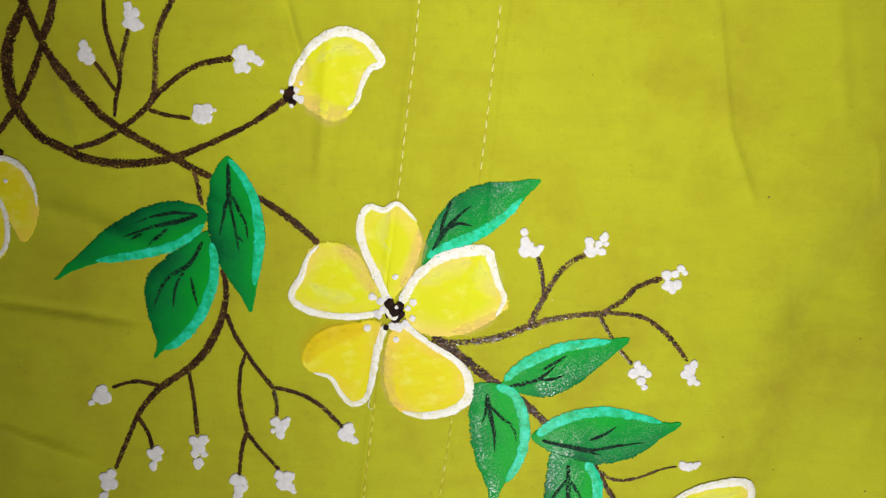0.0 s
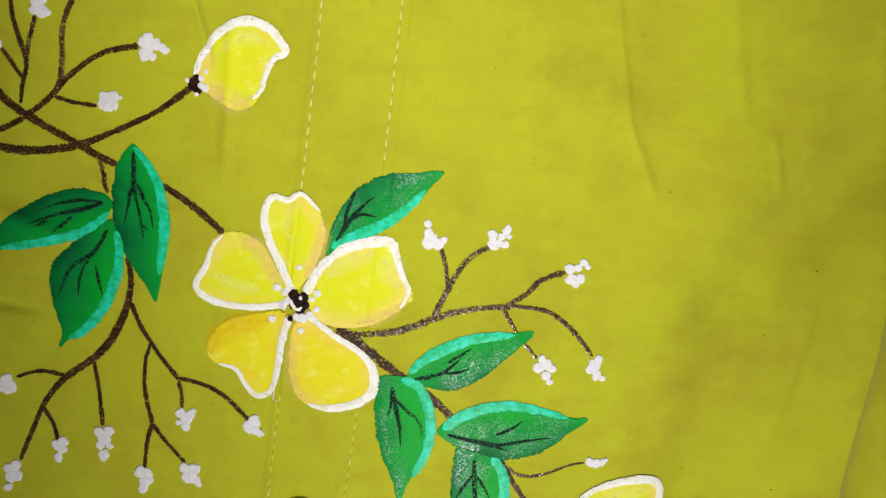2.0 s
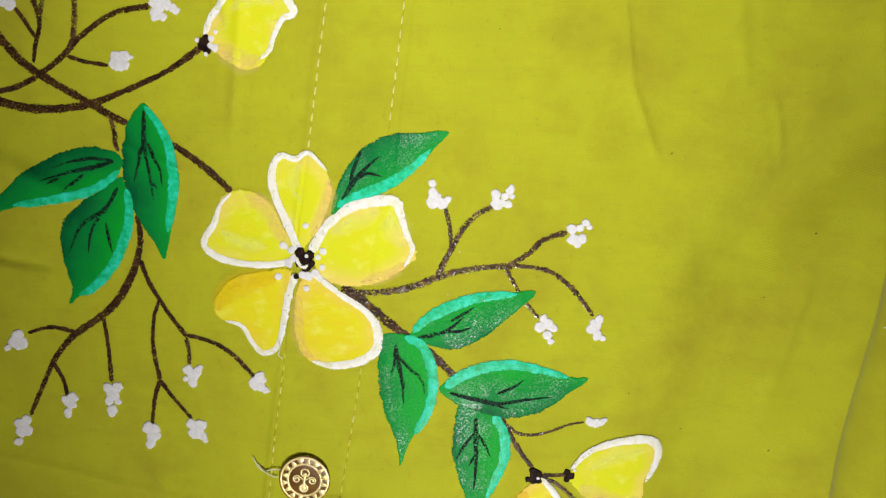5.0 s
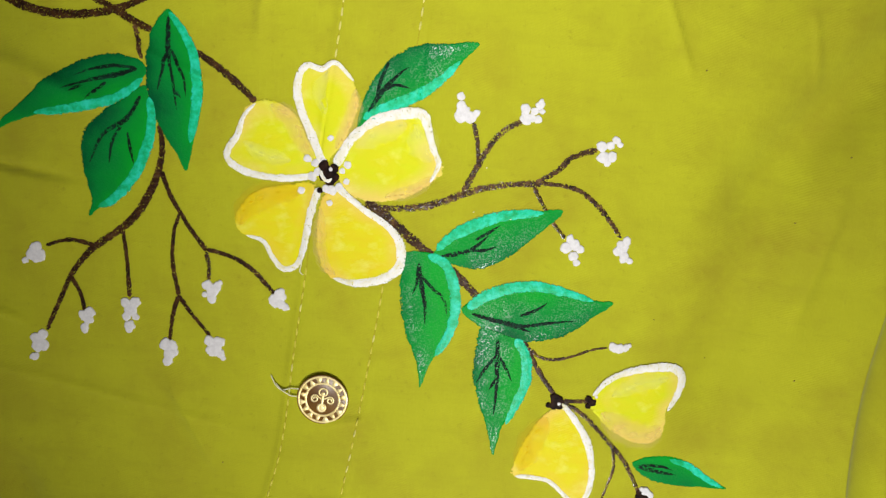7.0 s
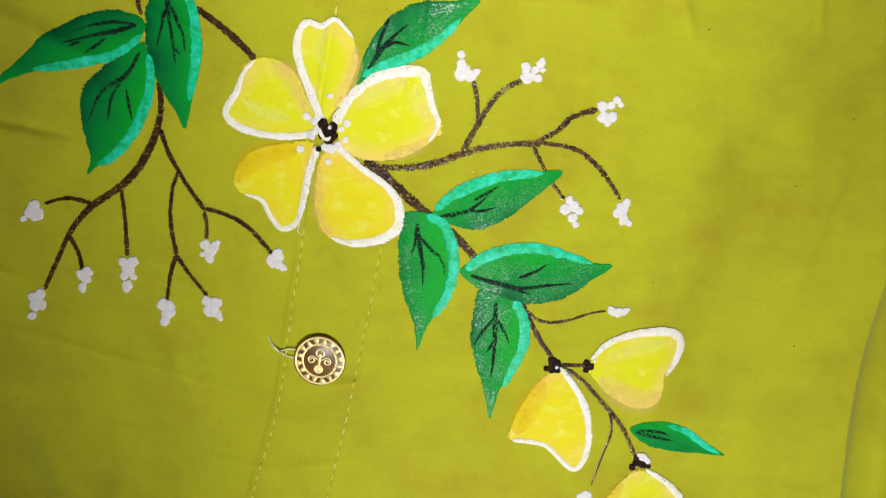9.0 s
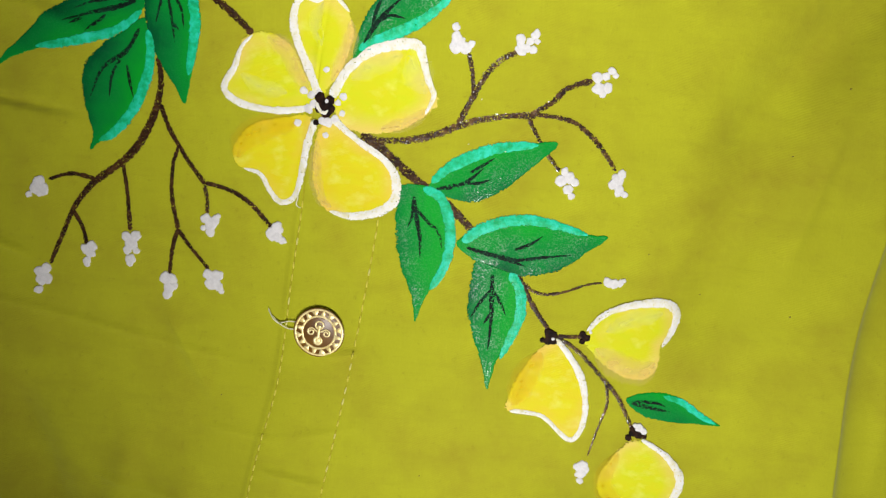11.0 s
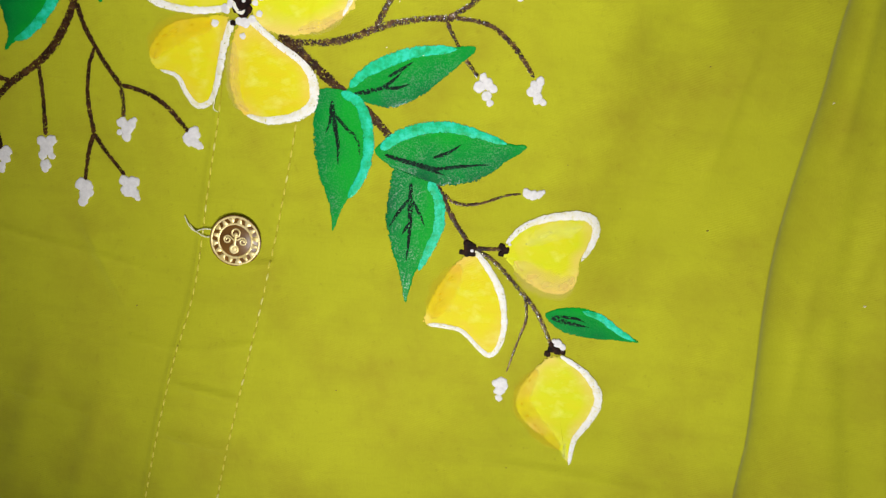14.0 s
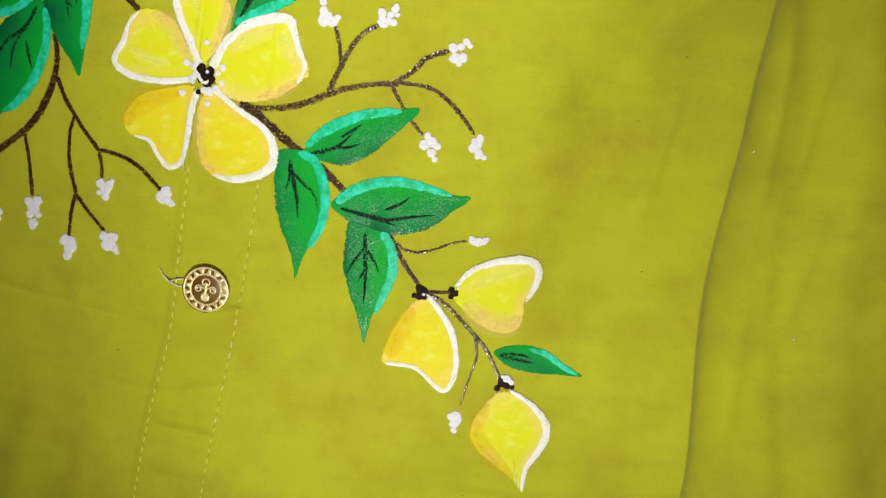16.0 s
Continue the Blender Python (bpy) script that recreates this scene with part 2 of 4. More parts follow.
# ---- the lie of the cloth, in millimetres ----
def spline(points, step=0.5, closed=False):
    """A smooth line through a few control points, sampled every step."""
    p = np.array(points, float)
    if closed:
        p = np.vstack([p[-1], p, p[0], p[1]])
    else:
        p = np.vstack([2 * p[0] - p[1], p, 2 * p[-1] - p[-2]])
    out = []
    for i in range(1, len(p) - 2):
        a, b, c, d = p[i - 1], p[i], p[i + 1], p[i + 2]
        count = max(2, int(np.linalg.norm(c - b) / step))
        for t in np.arange(count) / count:
            out.append(0.5 * (2 * b + (c - a) * t + (2 * a - 5 * b + 4 * c - d) * t * t + (3 * b - a - 3 * c + d) * t ** 3))
    if not closed:
        out.append(p[-2])
    return np.array(out)


SEAM_A = [(12, 140), (7.6, 80), (4.2, 52), (1.4, 30), (-2.5, 2), (-6, -28), (-9, -50), (-12.5, -80), (-19.5, -108), (-29, -153), (-38, -195)]
SEAM_B = [(36, 140), (28.2, 78), (25.3, 53), (22.6, 30), (19, 2), (16, -29), (12, -56), (7.5, -83), (3, -106), (-6.2, -152), (-14, -195)]
LINE_A, LINE_B = spline(SEAM_A), spline(SEAM_B)


def across(line, x, y):
    """How far right of a line that runs down the cloth."""
    order = np.argsort(line[:, 1])
    return x - np.interp(y, line[order, 1], line[order, 0])


FOLD = spline([(176, 150), (166, 60), (160, 22), (157, 3), (155.6, -11), (153.6, -25), (151.8, -38), (150, -55), (149.6, -72), (150, -94), (149.9, -112), (148.4, -130), (145, -190)])
SOFT = spline([(146, 150), (158, 60), (168, 5), (168, -29), (167, -47), (171, -91), (176, -124), (182, -190)])


# small creases: from, to, half width, height, steeper flank
TOP_CREASES = (
    (82, 84, 87.5, 46, 1.0, 0.9, -0.7),
    (86, 51, 95, 29, 0.9, 0.8, -0.7),
    (123.5, 48, 128.5, 28, 1.0, 0.5, -0.5),
    (112, 80, 117, 46, 2.0, 0.5, -0.5),
)
LOW_LEFT_CREASES = (
    (-112, -59.5, -54, -70.5, 0.8, 0.7, 0.3),
    (-66, -68, -22, -76, 0.8, 0.5, 0.3),
    (-49, -60, -32, -89, 2.4, 0.85, 0.6),
    (-74, -115.5, -43, -122, 0.9, 0.7, 0.3),
    (-38, -96, -10, -98.5, 0.9, 0.5, 0.2),
    (-100, -88, -84, -138, 8.0, -3.06, 0.2),
    (-58, -98, -74, -152, 5.0, 1.19, 0.3),
    (-40, -112, -52, -158, 4.0, 0.85, -0.3),
    (72, -125, 130, -131.5, 1.5, 0.85, 0.3),
)
UPPER_LEFT_CREASES = (
    (-118, 2, -72, -5, 1.2, -1.8, 0.0),
    (-120, -36, -90, -48, 1.0, 1.5, 0.0),
    (-100, 30, -60, 14, 3.0, 1.65, 0.0),
    (-96, 84, -84, 40, 2.5, 1.5, 0.3),
    (-28, 84, -22, 60, 1.3, -1.35, 0.0),
    (-60, 34, -30, 22, 1.4, 0.9, 0.0),
    (-16, 76, -20, 30, 1.8, 0.9, 0.2),
)
PLACKET_CREASES = (
    (14, -92, -8, -97, 1.0, 0.5, 0.3),
    (12, -70, 0, -71.5, 0.8, 0.91, 0.2),
    (5, -112, -18, -108, 1.2, 1.17, 0.2),
    (2, -128, -22, -124, 1.3, 1.04, 0.2),
)
FAR_CREASES = (
    (168, 24, 164, -34, 2.4, 0.7, 0.5),
    (180, 20, 173, -28, 2.2, 0.7, 0.5),
    (182, -30, 174, -75, 3.0, 0.9, 0.4),
    (164, -60, 162, -110, 3.0, 0.5, 0.3),
)
VALLEYS = (
    (130, 26, 114, -56, 5.0, -0.7, 0.3),
    (138, 2, 128, -40, 2.2, 0.8, 0.3),
    (122, -30, 112, -72, 3.0, 0.6, 0.0),
    (178, 68, 106, -10, 11.0, -6.2, -0.2),
    (120, 8, 104, -70, 10.0, -3.4, 0.2),
    (60, 60, 95, 50, 5.0, 0.35, 0.0),
    (60, -108, 130, -116, 6.0, -0.9, 0.3),
)
# broad rises and hollows: place and height
SWELLS = ((-80, -35, -2.55), (-75, 70, -3.45), (-35, 0, 1.16), (58, 5, 2.11), (95, -48, -2.56), (0, -118, 4.11), (95, -110, -0.63), (45, -75, 0.65), (185, -75, -2.89))


def step(d, soft):
    return 0.5 * (1 + np.tanh(d / soft))


def ridge(x, y, a, b, width, height, lean=0.0):
    """A small crease from a to b, faded at its ends; lean makes one flank steeper."""
    a, b = np.array(a, float), np.array(b, float)
    u = (b - a) / np.linalg.norm(b - a)
    s = ((x - a[0]) * u[0] + (y - a[1]) * u[1]) / np.linalg.norm(b - a)
    d = (x - a[0]) * -u[1] + (y - a[1]) * u[0]
    fade = step(s - 0.1, 0.12) * step(0.9 - s, 0.12)
    return height * fade * np.exp(-(d / width) ** 2) * (1 + lean * np.tanh(d / width))


def lie(x, y):
    """Height of the cloth above its flat bed."""
    x, y = np.asarray(x, float), np.asarray(y, float)
    h = np.zeros(np.broadcast(x, y).shape)
    band = step(across(LINE_A, x, y) + 1.5, 0.8) * step(2.6 - across(LINE_B, x, y), 0.4)
    h += 0.6 * band
    h -= 0.55 * np.exp(-((across(LINE_B, x, y) - 2.1) / 0.7) ** 2) * step(-y - 20, 8)
    for line in (LINE_A, LINE_B):
        e = across(line, x, y)
        h -= 0.16 * np.exp(-(e / 0.7) ** 2)
        h += 0.09 * np.sin(y / 1.9 + 2 * np.sin(y / 7)) * np.exp(-((e - 1.2) / 2.2) ** 2) * step(-y - 30, 10)
    d = across(FOLD, x, y)
    h += 1.2 * np.exp(-(d / 14.0) ** 2)
    drop = np.maximum(d, 0)
    h -= (1.4 * (1 - np.exp(-drop / 1.3)) + 3.8 * (1 - np.exp(-drop / 6.0))) * np.exp(-(drop / 24.0) ** 2)
    e = across(SOFT, x, y)
    h += -1.8 * step(e - 4, 3.0) + 2.5 * np.exp(-((e - 22) / 9) ** 2)
    for ax, ay, bx, by, width, height, lean in TOP_CREASES + LOW_LEFT_CREASES + UPPER_LEFT_CREASES + PLACKET_CREASES + FAR_CREASES + VALLEYS:
        h += ridge(x, y, (ax, ay), (bx, by), width, height, lean)
    for cx, cy, rise in SWELLS:
        h += rise * np.exp(-((x - cx) ** 2 + (y - cy) ** 2) / 2048)
    h += 0.15 * np.sin(x / 17 + 0.6 * np.sin(y / 31)) * np.sin(y / 43 + 1.0)
    h += 0.10 * np.sin(x / 5.1 + y / 19) * np.sin(y / 13 - x / 27)
    return h


# ---- building helpers ----
def mesh_from(name, verts, faces, material, uvs=None, smooth=True):
    me = bpy.data.meshes.new(name)
    me.from_pydata([tuple(v) for v in verts], [], faces)
    if uvs is not None:
        layer = me.uv_layers.new(name="UVMap")
        for loop in me.loops:
            layer.data[loop.index].uv = uvs[loop.vertex_index]
    me.polygons.foreach_set("use_smooth", [smooth] * len(me.polygons))
    me.materials.append(material)
    me.update()
    return me


FRAME = {}


def thing(name, build, origin, turn=0.0):
    """build = (verts in mm, faces, material, uvs) in cloth coordinates; stands at origin (mm), turned about z."""
    verts, faces, material, uvs = build
    at = Matrix.Translation(Vector(origin) * MM) @ Matrix.Rotation(turn, 4, "Z")
    inv = np.array(at.inverted())
    v = np.asarray(verts, float) * MM
    v = v @ inv[:3, :3].T + inv[:3, 3]
    ob = new(name, mesh_from(name, v, faces, material, uvs))
    ob.matrix_world = at
    FRAME[ob.name] = at
    return ob


def part(name, build, parent, label=""):
    """A piece in its parent's own frame."""
    verts, faces, material, uvs = build
    at = FRAME[parent.name]
    inv = np.array(at.inverted())
    v = np.asarray(verts, float) * MM
    v = v @ inv[:3, :3].T + inv[:3, 3]
    ob = new(name, mesh_from(name, v, faces, material, uvs))
    ob.parent = parent
    FRAME[ob.name] = at
    return tagged(ob, label)


def jitter(p, size, grain, seed):
    """Uneven edge: moves points by smooth noise."""
    out = []
    for x, y in p:
        v = noise.noise_vector(Vector((x / grain, y / grain, seed * 3.7)))
        out.append((x + size * v.x, y + size * v.y))
    return np.array(out)


def blob(points, material, lift, thick, seed=0, rough=0.16, rings=12, closed_spline=True):
    """A patch of paint inside a smooth outline: flat middle, rounded rim that dips into the cloth."""
    line = spline(points, 0.3, True) if closed_spline else np.array(points)
    line = jitter(jitter(line, rough * 1.4, 3.1, seed), rough * 1.3, 0.42, seed + 9)
    c = line.mean(0)
    n = len(line)
    verts, uvs, faces = [], [], []
    levels = list(np.linspace(0.0, 0.93, rings)[1:]) + [0.97, 1.0]
    x, y = c
    verts.append((x, y, float(lie(x, y)) + lift + thick))
    uvs.append((0.0, 0.0))
    for r in levels:
        q = c + (line - c) * r
        z = lie(q[:, 0], q[:, 1]) + lift + thick * (1.0 if r < 0.95 else 0.75 if r < 0.99 else 0.0)
        if r > 0.99:
            z -= lift + 0.04
        for k in range(n):
            verts.append((q[k, 0], q[k, 1], z[k]))
            uvs.append((r, k / n))
    for k in range(n):
        faces.append((0, 1 + k, 1 + (k + 1) % n))
    for j in range(len(levels) - 1):
        a, b = 1 + j * n, 1 + (j + 1) * n
        for k in range(n):
            k2 = (k + 1) % n
            faces.append((a + k, b + k, b + k2, a + k2))
    area = np.sum(line[:, 0] * np.roll(line[:, 1], -1) - np.roll(line[:, 0], -1) * line[:, 1])
    if area < 0:
        faces = [f[::-1] for f in faces]
    return verts, faces, material, uvs


def blade(points, base, tip, material, lift, thick, seed=0, rough=0.2, cross=15):
    """A leaf-shaped patch of paint in rows from one side to the other, from base to tip."""
    line = spline(points, 0.3, True)
    line = jitter(jitter(line, rough * 1.4, 3.1, seed), rough * 1.2, 0.38, seed + 9)
    i0 = int(np.argmin(np.hypot(*(line - base).T)))
    line = np.roll(line, -i0, axis=0)
    i1 = int(np.argmin(np.hypot(*(line - tip).T)))
    one, two = line[:i1 + 1], np.vstack([line[i1:], line[:1]])[::-1]
    rows = max(len(one), len(two))

    def even(side):
        s = np.linspace(0, 1, len(side))
        t = np.linspace(0, 1, rows)
        return np.stack([np.interp(t, s, side[:, 0]), np.interp(t, s, side[:, 1])], 1)

    one, two = even(one), even(two)
    ts = np.concatenate([[0, 0.02], np.linspace(0.06, 0.94, cross - 4), [0.98, 1]])
    grid = one[:, None] * (1 - ts)[None, :, None] + two[:, None] * ts[None, :, None]
    rim = np.minimum(np.minimum(ts, 1 - ts), 0.04) / 0.04
    end = np.minimum(np.minimum(np.arange(rows), rows - 1 - np.arange(rows)), 3) / 3
    k = end[:, None] * rim[None, :]
    z = lie(grid[..., 0], grid[..., 1]) + (lift + thick) * k - 0.04 * (1 - k)
    verts = np.stack([grid[..., 0], grid[..., 1], z], -1).reshape(-1, 3)
    uvs = [(t, r / rows) for r in range(rows) for t in ts]
    faces = []
    n = len(ts)
    d = two[rows // 2] - one[rows // 2]
    along = tip - base
    flip = along[0] * d[1] - along[1] * d[0] < 0
    for r in range(rows - 1):
        for k in range(n - 1):
            q = (r * n + k, (r + 1) * n + k, (r + 1) * n + k + 1, r * n + k + 1)
            faces.append(q[::-1] if flip else q)
    return verts, faces, material, uvs


def ribbon(points, widths, material, lift, thick, seed=0, ends=(0.6, 0.6), wobble=0.12, rim=None):
    """A brush stroke through control points; widths in mm spread evenly from start to end."""
    line = jitter(spline(points, 0.5), wobble, 4.0, seed)
    n = len(line)
    tan = np.gradient(line, axis=0)
    tan /= np.linalg.norm(tan, axis=1)[:, None] + 1e-9
    nor = np.stack([-tan[:, 1], tan[:, 0]], 1)
    s = np.linspace(0, 1, n)
    w = np.interp(s, np.linspace(0, 1, len(widths)), widths) / 2
    w = w * np.array([1 + 0.22 * noise.noise(Vector((x / 1.7, y / 1.7, seed))) for x, y in line])
    dist = np.concatenate([[0], np.cumsum(np.linalg.norm(np.diff(line, axis=0), axis=1))])
    tip0, tip1 = ends
    w = w * np.clip(np.sqrt((dist + 0.05) / (tip0 + 1e-6)), 0, 1) * np.clip(np.sqrt((dist[-1] - dist + 0.05) / (tip1 + 1e-6)), 0, 1)
    prof = ((-1, -0.04), (-0.72, 0.75), (0, 1), (0.72, 0.75), (1, -0.04))
    verts, uvs, faces = [], [], []
    for k, (v, t) in enumerate(prof):
        q = line + nor * (w * v)[:, None]
        base = lie(q[:, 0], q[:, 1])
        for i in range(n):
            z = base[i] + (lift + thick * t if 0 < k < 4 else (lift * 0.85 - 0.03 if rim is None else rim))
            verts.append((q[i, 0], q[i, 1], z))
            uvs.append((dist[i] * 0.1, k / 4 if 0 < k < 4 else (0.0 if k == 0 else 1.0)))
    for k in range(4):
        for i in range(n - 1):
            a, b = k * n + i, (k + 1) * n + i
            faces.append((a, a + 1, b + 1, b))
    return verts, faces, material, uvs


def dome(x, y, r, height, material, lift=0.0, seed=0, squash=1.0, turn=0.0, sides=18):
    """A dab of thick paint."""
    verts, faces, uvs = [], [], []
    for j, (rr, zz) in enumerate(((1.0, -0.05), (0.95, 0.68), (0.8, 0.93), (0.4, 1.0))):
        for k in range(sides):
            a = 2 * math.pi * k / sides
            wob = 1 + 0.30 * noise.noise(Vector((math.cos(a) * 1.5 + seed, math.sin(a) * 1.5, seed * 1.7)))
            u, v = r * rr * wob * math.cos(a), r * rr * wob * squash * math.sin(a)
            px, py = x + u * math.cos(turn) - v * math.sin(turn), y + u * math.sin(turn) + v * math.cos(turn)
            verts.append((px, py, (lift if j else 0) + zz * height))
            uvs.append((rr, k / sides))
    verts.append((x, y, lift + height * 1.02))
    uvs.append((0, 0))
    low = lie(np.array([v[0] for v in verts]), np.array([v[1] for v in verts]))
    verts = [(a, b, c + float(d)) for (a, b, c), d in zip(verts, low)]
    for j in range(3):
        for k in range(sides):
            k2 = (k + 1) % sides
            faces.append((j * sides + k, j * sides + k2, (j + 1) * sides + k2, (j + 1) * sides + k))
    top = len(verts) - 1
    for k in range(sides):
        faces.append((3 * sides + k, 3 * sides + (k + 1) % sides, top))
    return verts, faces, material, uvs


def joined(builds):
    verts, faces, uvs = [], [], []
    for v, f, m, u in builds:
        k = len(verts)
        verts += list(v)
        uvs += list(u)
        faces += [tuple(i + k for i in q) for q in f]
    return verts, faces, builds[0][2], uvs


def ground(points):
    p = np.array(points)[:, :2].mean(0)
    return (p[0], p[1], float(lie(p[0], p[1])))


# ---- room and cloth ----
def box(name, lo, hi, material, label):
    bm = bmesh.new()
    bmesh.ops.create_cube(bm, size=1.0)
    for v in bm.verts:
        v.co = [lo[i] + (v.co[i] + 0.5) * (hi[i] - lo[i]) for i in range(3)]
    me = bpy.data.meshes.new(name)
    bm.to_mesh(me)
    bm.free()
    me.materials.append(material)
    return tagged(new(name, me), label, kind="structure")


BED = -0.0125
box("floor", (-1.6, -1.6, BED - 0.1), (1.6, 1.6, BED), M_FLOOR, "plain grey floor under the spread cloth")
box("ceiling", (-1.6, -1.6, 2.3), (1.6, 1.6, 2.4), M_WALL, "plain white painted ceiling")
box("wall_north", (-1.6, 1.6, BED - 0.1), (1.6, 1.7, 2.4), M_WALL, "plain white painted wall")
box("wall_south", (-1.6, -1.7, BED - 0.1), (1.6, -1.6, 2.4), M_WALL, "plain white painted wall")
box("wall_east", (1.6, -1.7, BED - 0.1), (1.7, 1.7, 2.4), M_WALL, "plain white painted wall")
box("wall_west", (-1.7, -1.7, BED - 0.1), (-1.6, 1.7, 2.4), M_WALL, "plain white painted wall")


def spaced(lo, a, b, hi, fine, coarse):
    left = np.arange(lo, a, coarse)
    right = np.arange(b, hi + 0.1, coarse)
    return np.concatenate([left, np.arange(a, b, fine), right])


def make_cloth():
    xs = np.concatenate([spaced(-330, -126, -48, -48, 0.9, 6.0)[:-1], np.arange(-48, 48, 0.5), np.arange(48, 144, 0.9), np.arange(144, 170, 0.45), spaced(170, 170, 222, 430, 0.9, 6.0)])
    ys = spaced(-420, -176, 96, 330, 1.1, 6.0)
    gx, gy = np.meshgrid(xs, ys)
    z = lie(gx, gy)
    rim = np.minimum(np.minimum(gx - xs[0], xs[-1] - gx), np.minimum(gy - ys[0], ys[-1] - gy))
    z = np.where(rim < 60, z * rim / 60 + -11.6 * (1 - rim / 60), z)
    z = np.maximum(z, -11.6)
    nx, ny = len(xs), len(ys)
    verts = np.stack([gx.ravel(), gy.ravel(), z.ravel()], 1)
    faces = []
    for j in range(ny - 1):
        r = j * nx
        for i in range(nx - 1):
            faces.append((r + i, r + i + 1, r + nx + i + 1, r + nx + i))
    ob = thing("kurta_fabric", (verts, faces, M_FABRIC, None), (0, 0, 0))
    weight = ob.modifiers.new("cloth_thickness", "SOLIDIFY")
    weight.thickness, weight.offset = 0.0004, -1
    return tagged(ob, "creased olive-yellow cotton twill kurta front spread flat", "fabric", kind="structure")


cloth = make_cloth()


# ---- seams: every stitch a short slanted thread ----
def stitch_mesh(length, radius, material):
    verts, faces = [], []
    for i, t in enumerate(np.linspace(-1, 1, 6)):
        r = radius * math.sqrt(max(0.0, 1 - (abs(t) ** 3) * 0.8))
        for k in range(6):
            a = 2 * math.pi * k / 6
            verts.append(((t * length / 2) * MM, r * math.cos(a) * MM, (r * math.sin(a) + radius * 0.5 * (1 - 1.6 * t * t)) * MM))
    for i in range(5):
        for k in range(6):
            k2 = (k + 1) % 6
            faces.append((i * 6 + k, (i + 1) * 6 + k, (i + 1) * 6 + k2, i * 6 + k2))
    return mesh_from("stitch", verts, faces, material)


def seam(points, gaps, label):
    line = spline(points, 0.25)
    line = line[(line[:, 1] < 100) & (line[:, 1] > -180)]
    groove = tagged(thing("stitch_line", ribbon(points[1:-1], [0.55, 0.55], M_SEAM, 0.012, 0.02, 3), (*points[5], float(lie(*points[5])))), label, "stitching", "placket seams")
    bright, dim = stitch_mesh(2.3, 0.27, M_THREAD), stitch_mesh(2.1, 0.27, M_THREAD_DIM)
    dist = np.concatenate([[0], np.cumsum(np.linalg.norm(np.diff(line, axis=0), axis=1))])
    s = 1.0
    rng = random.Random(len(points) + int(points[0][0]))
    inv = FRAME[groove.name].inverted()
    while s < dist[-1] - 3:
        x, y = np.interp(s, dist, line[:, 0]), np.interp(s, dist, line[:, 1])
        x2, y2 = np.interp(s + 0.6, dist, line[:, 0]), np.interp(s + 0.6, dist, line[:, 1])
        s += 3.55 + rng.uniform(-0.15, 0.15)
        if any(lo < y < hi for lo, hi in gaps):
            continue
        ob = new("stitch", bright if y > 20 or rng.random() < 0.2 else dim)
        ob.parent = groove
        z = float(lie(x, y)) + 0.02
        ob.matrix_basis = inv @ pose(x * MM, y * MM, z * MM, 0, 0, math.degrees(math.atan2(y2 - y, x2 - x)) + rng.uniform(-5, 5))
    return groove


seam(SEAM_A, ((-26, 31),), "pale yellow running stitches along the placket")
seam(SEAM_B, ((-29, 36),), "pale yellow running stitches along the placket edge")


# ---- branches ----
def branch(points, widths, dry=False, lift=0.05, group="painted twigs", label=""):
    branch.count += 1
    mm = [w / 4.9 for w in widths]
    ob = thing("branch", ribbon(points, mm, M_BARK_DRY if dry else M_BARK, lift + 0.004 * (branch.count % 7), 0.04, branch.count), ground(points))
    return tagged(ob, label or ("thin brown twig in dry brush strokes on olive cloth" if dry else "dark brown painted twig on olive cloth"), "branch", group)


branch.count = 0
VINE = "thick dark brown painted vine winding over the cloth"
branch([(-99.8, 87.3), (-97.9, 82.4), (-93.7, 72.2), (-87.9, 62.6), (-80.3, 53.6), (-72.7, 48.3), (-62.6, 42.9), (-55.6, 39.1), (-49.3, 36.2)], [15, 15, 13, 13], label=VINE)
branch([(-36.9, 31), (-28.4, 25.4), (-20.1, 18.2)], [11, 12, 11])
branch([(10.5, -7.2), (15.9, -11), (23.7, -17.2), (30, -22.4), (36.3, -26.5), (43, -33.3)], [17, 16, 15, 12])
branch([(55, -43.2), (57.3, -46.8), (60.9, -53.6), (66.8, -61.5)], [7, 9, 8])
branch([(-94.9, 87.3), (-98.4, 80.9), (-102.2, 74.5), (-104.2, 67.2), (-103.7, 59), (-101.9, 53.7), (-97, 47.6), (-91, 44.2), (-83.2, 41), (-75.5, 39.9), (-65.9, 40.3), (-57.8, 42.1), (-48.1, 45.8), (-38.6, 50), (-32.2, 53.9), (-27.7, 56.9)], [12, 18, 20, 16, 14, 15, 13, 10, 9, 12], label=VINE)
branch([(-89, 87.3), (-90.5, 81.6), (-92.6, 74.3), (-96.2, 67.1), (-99.9, 59.7), (-103.3, 54.5), (-107.7, 49.2), (-112.9, 44.3)], [12, 12, 12, 11, 12], label=VINE)
branch([(-87.8, 44.1), (-82.3, 45.3), (-77.5, 47.5), (-72.6, 50.5), (-67.6, 54.3), (-63.4, 58.7), (-58.5, 62.4), (-51.9, 65.9), (-42.1, 67.6)], [9, 10, 10, 9, 10])
branch([(-55, 86.7), (-58.3, 81.9), (-61.4, 77), (-63.4, 71.3), (-63.9, 63.9), (-64.7, 58.7), (-66.5, 55)], [12, 11, 10, 11, 9], True)
branch([(-66.5, 54.3), (-60.6, 52.7), (-54.6, 51.9)], [7, 7])
branch([(-76.3, 87.2), (-76.6, 81.5), (-76.7, 75.8), (-75.2, 69.2), (-73.8, 63.3), (-75.4, 56.6), (-75.9, 52.4)], [7, 8, 9, 8, 7])
branch([(-70.3, 75.7), (-72.8, 68.4), (-74, 62.5)], [9, 9, 9], True)
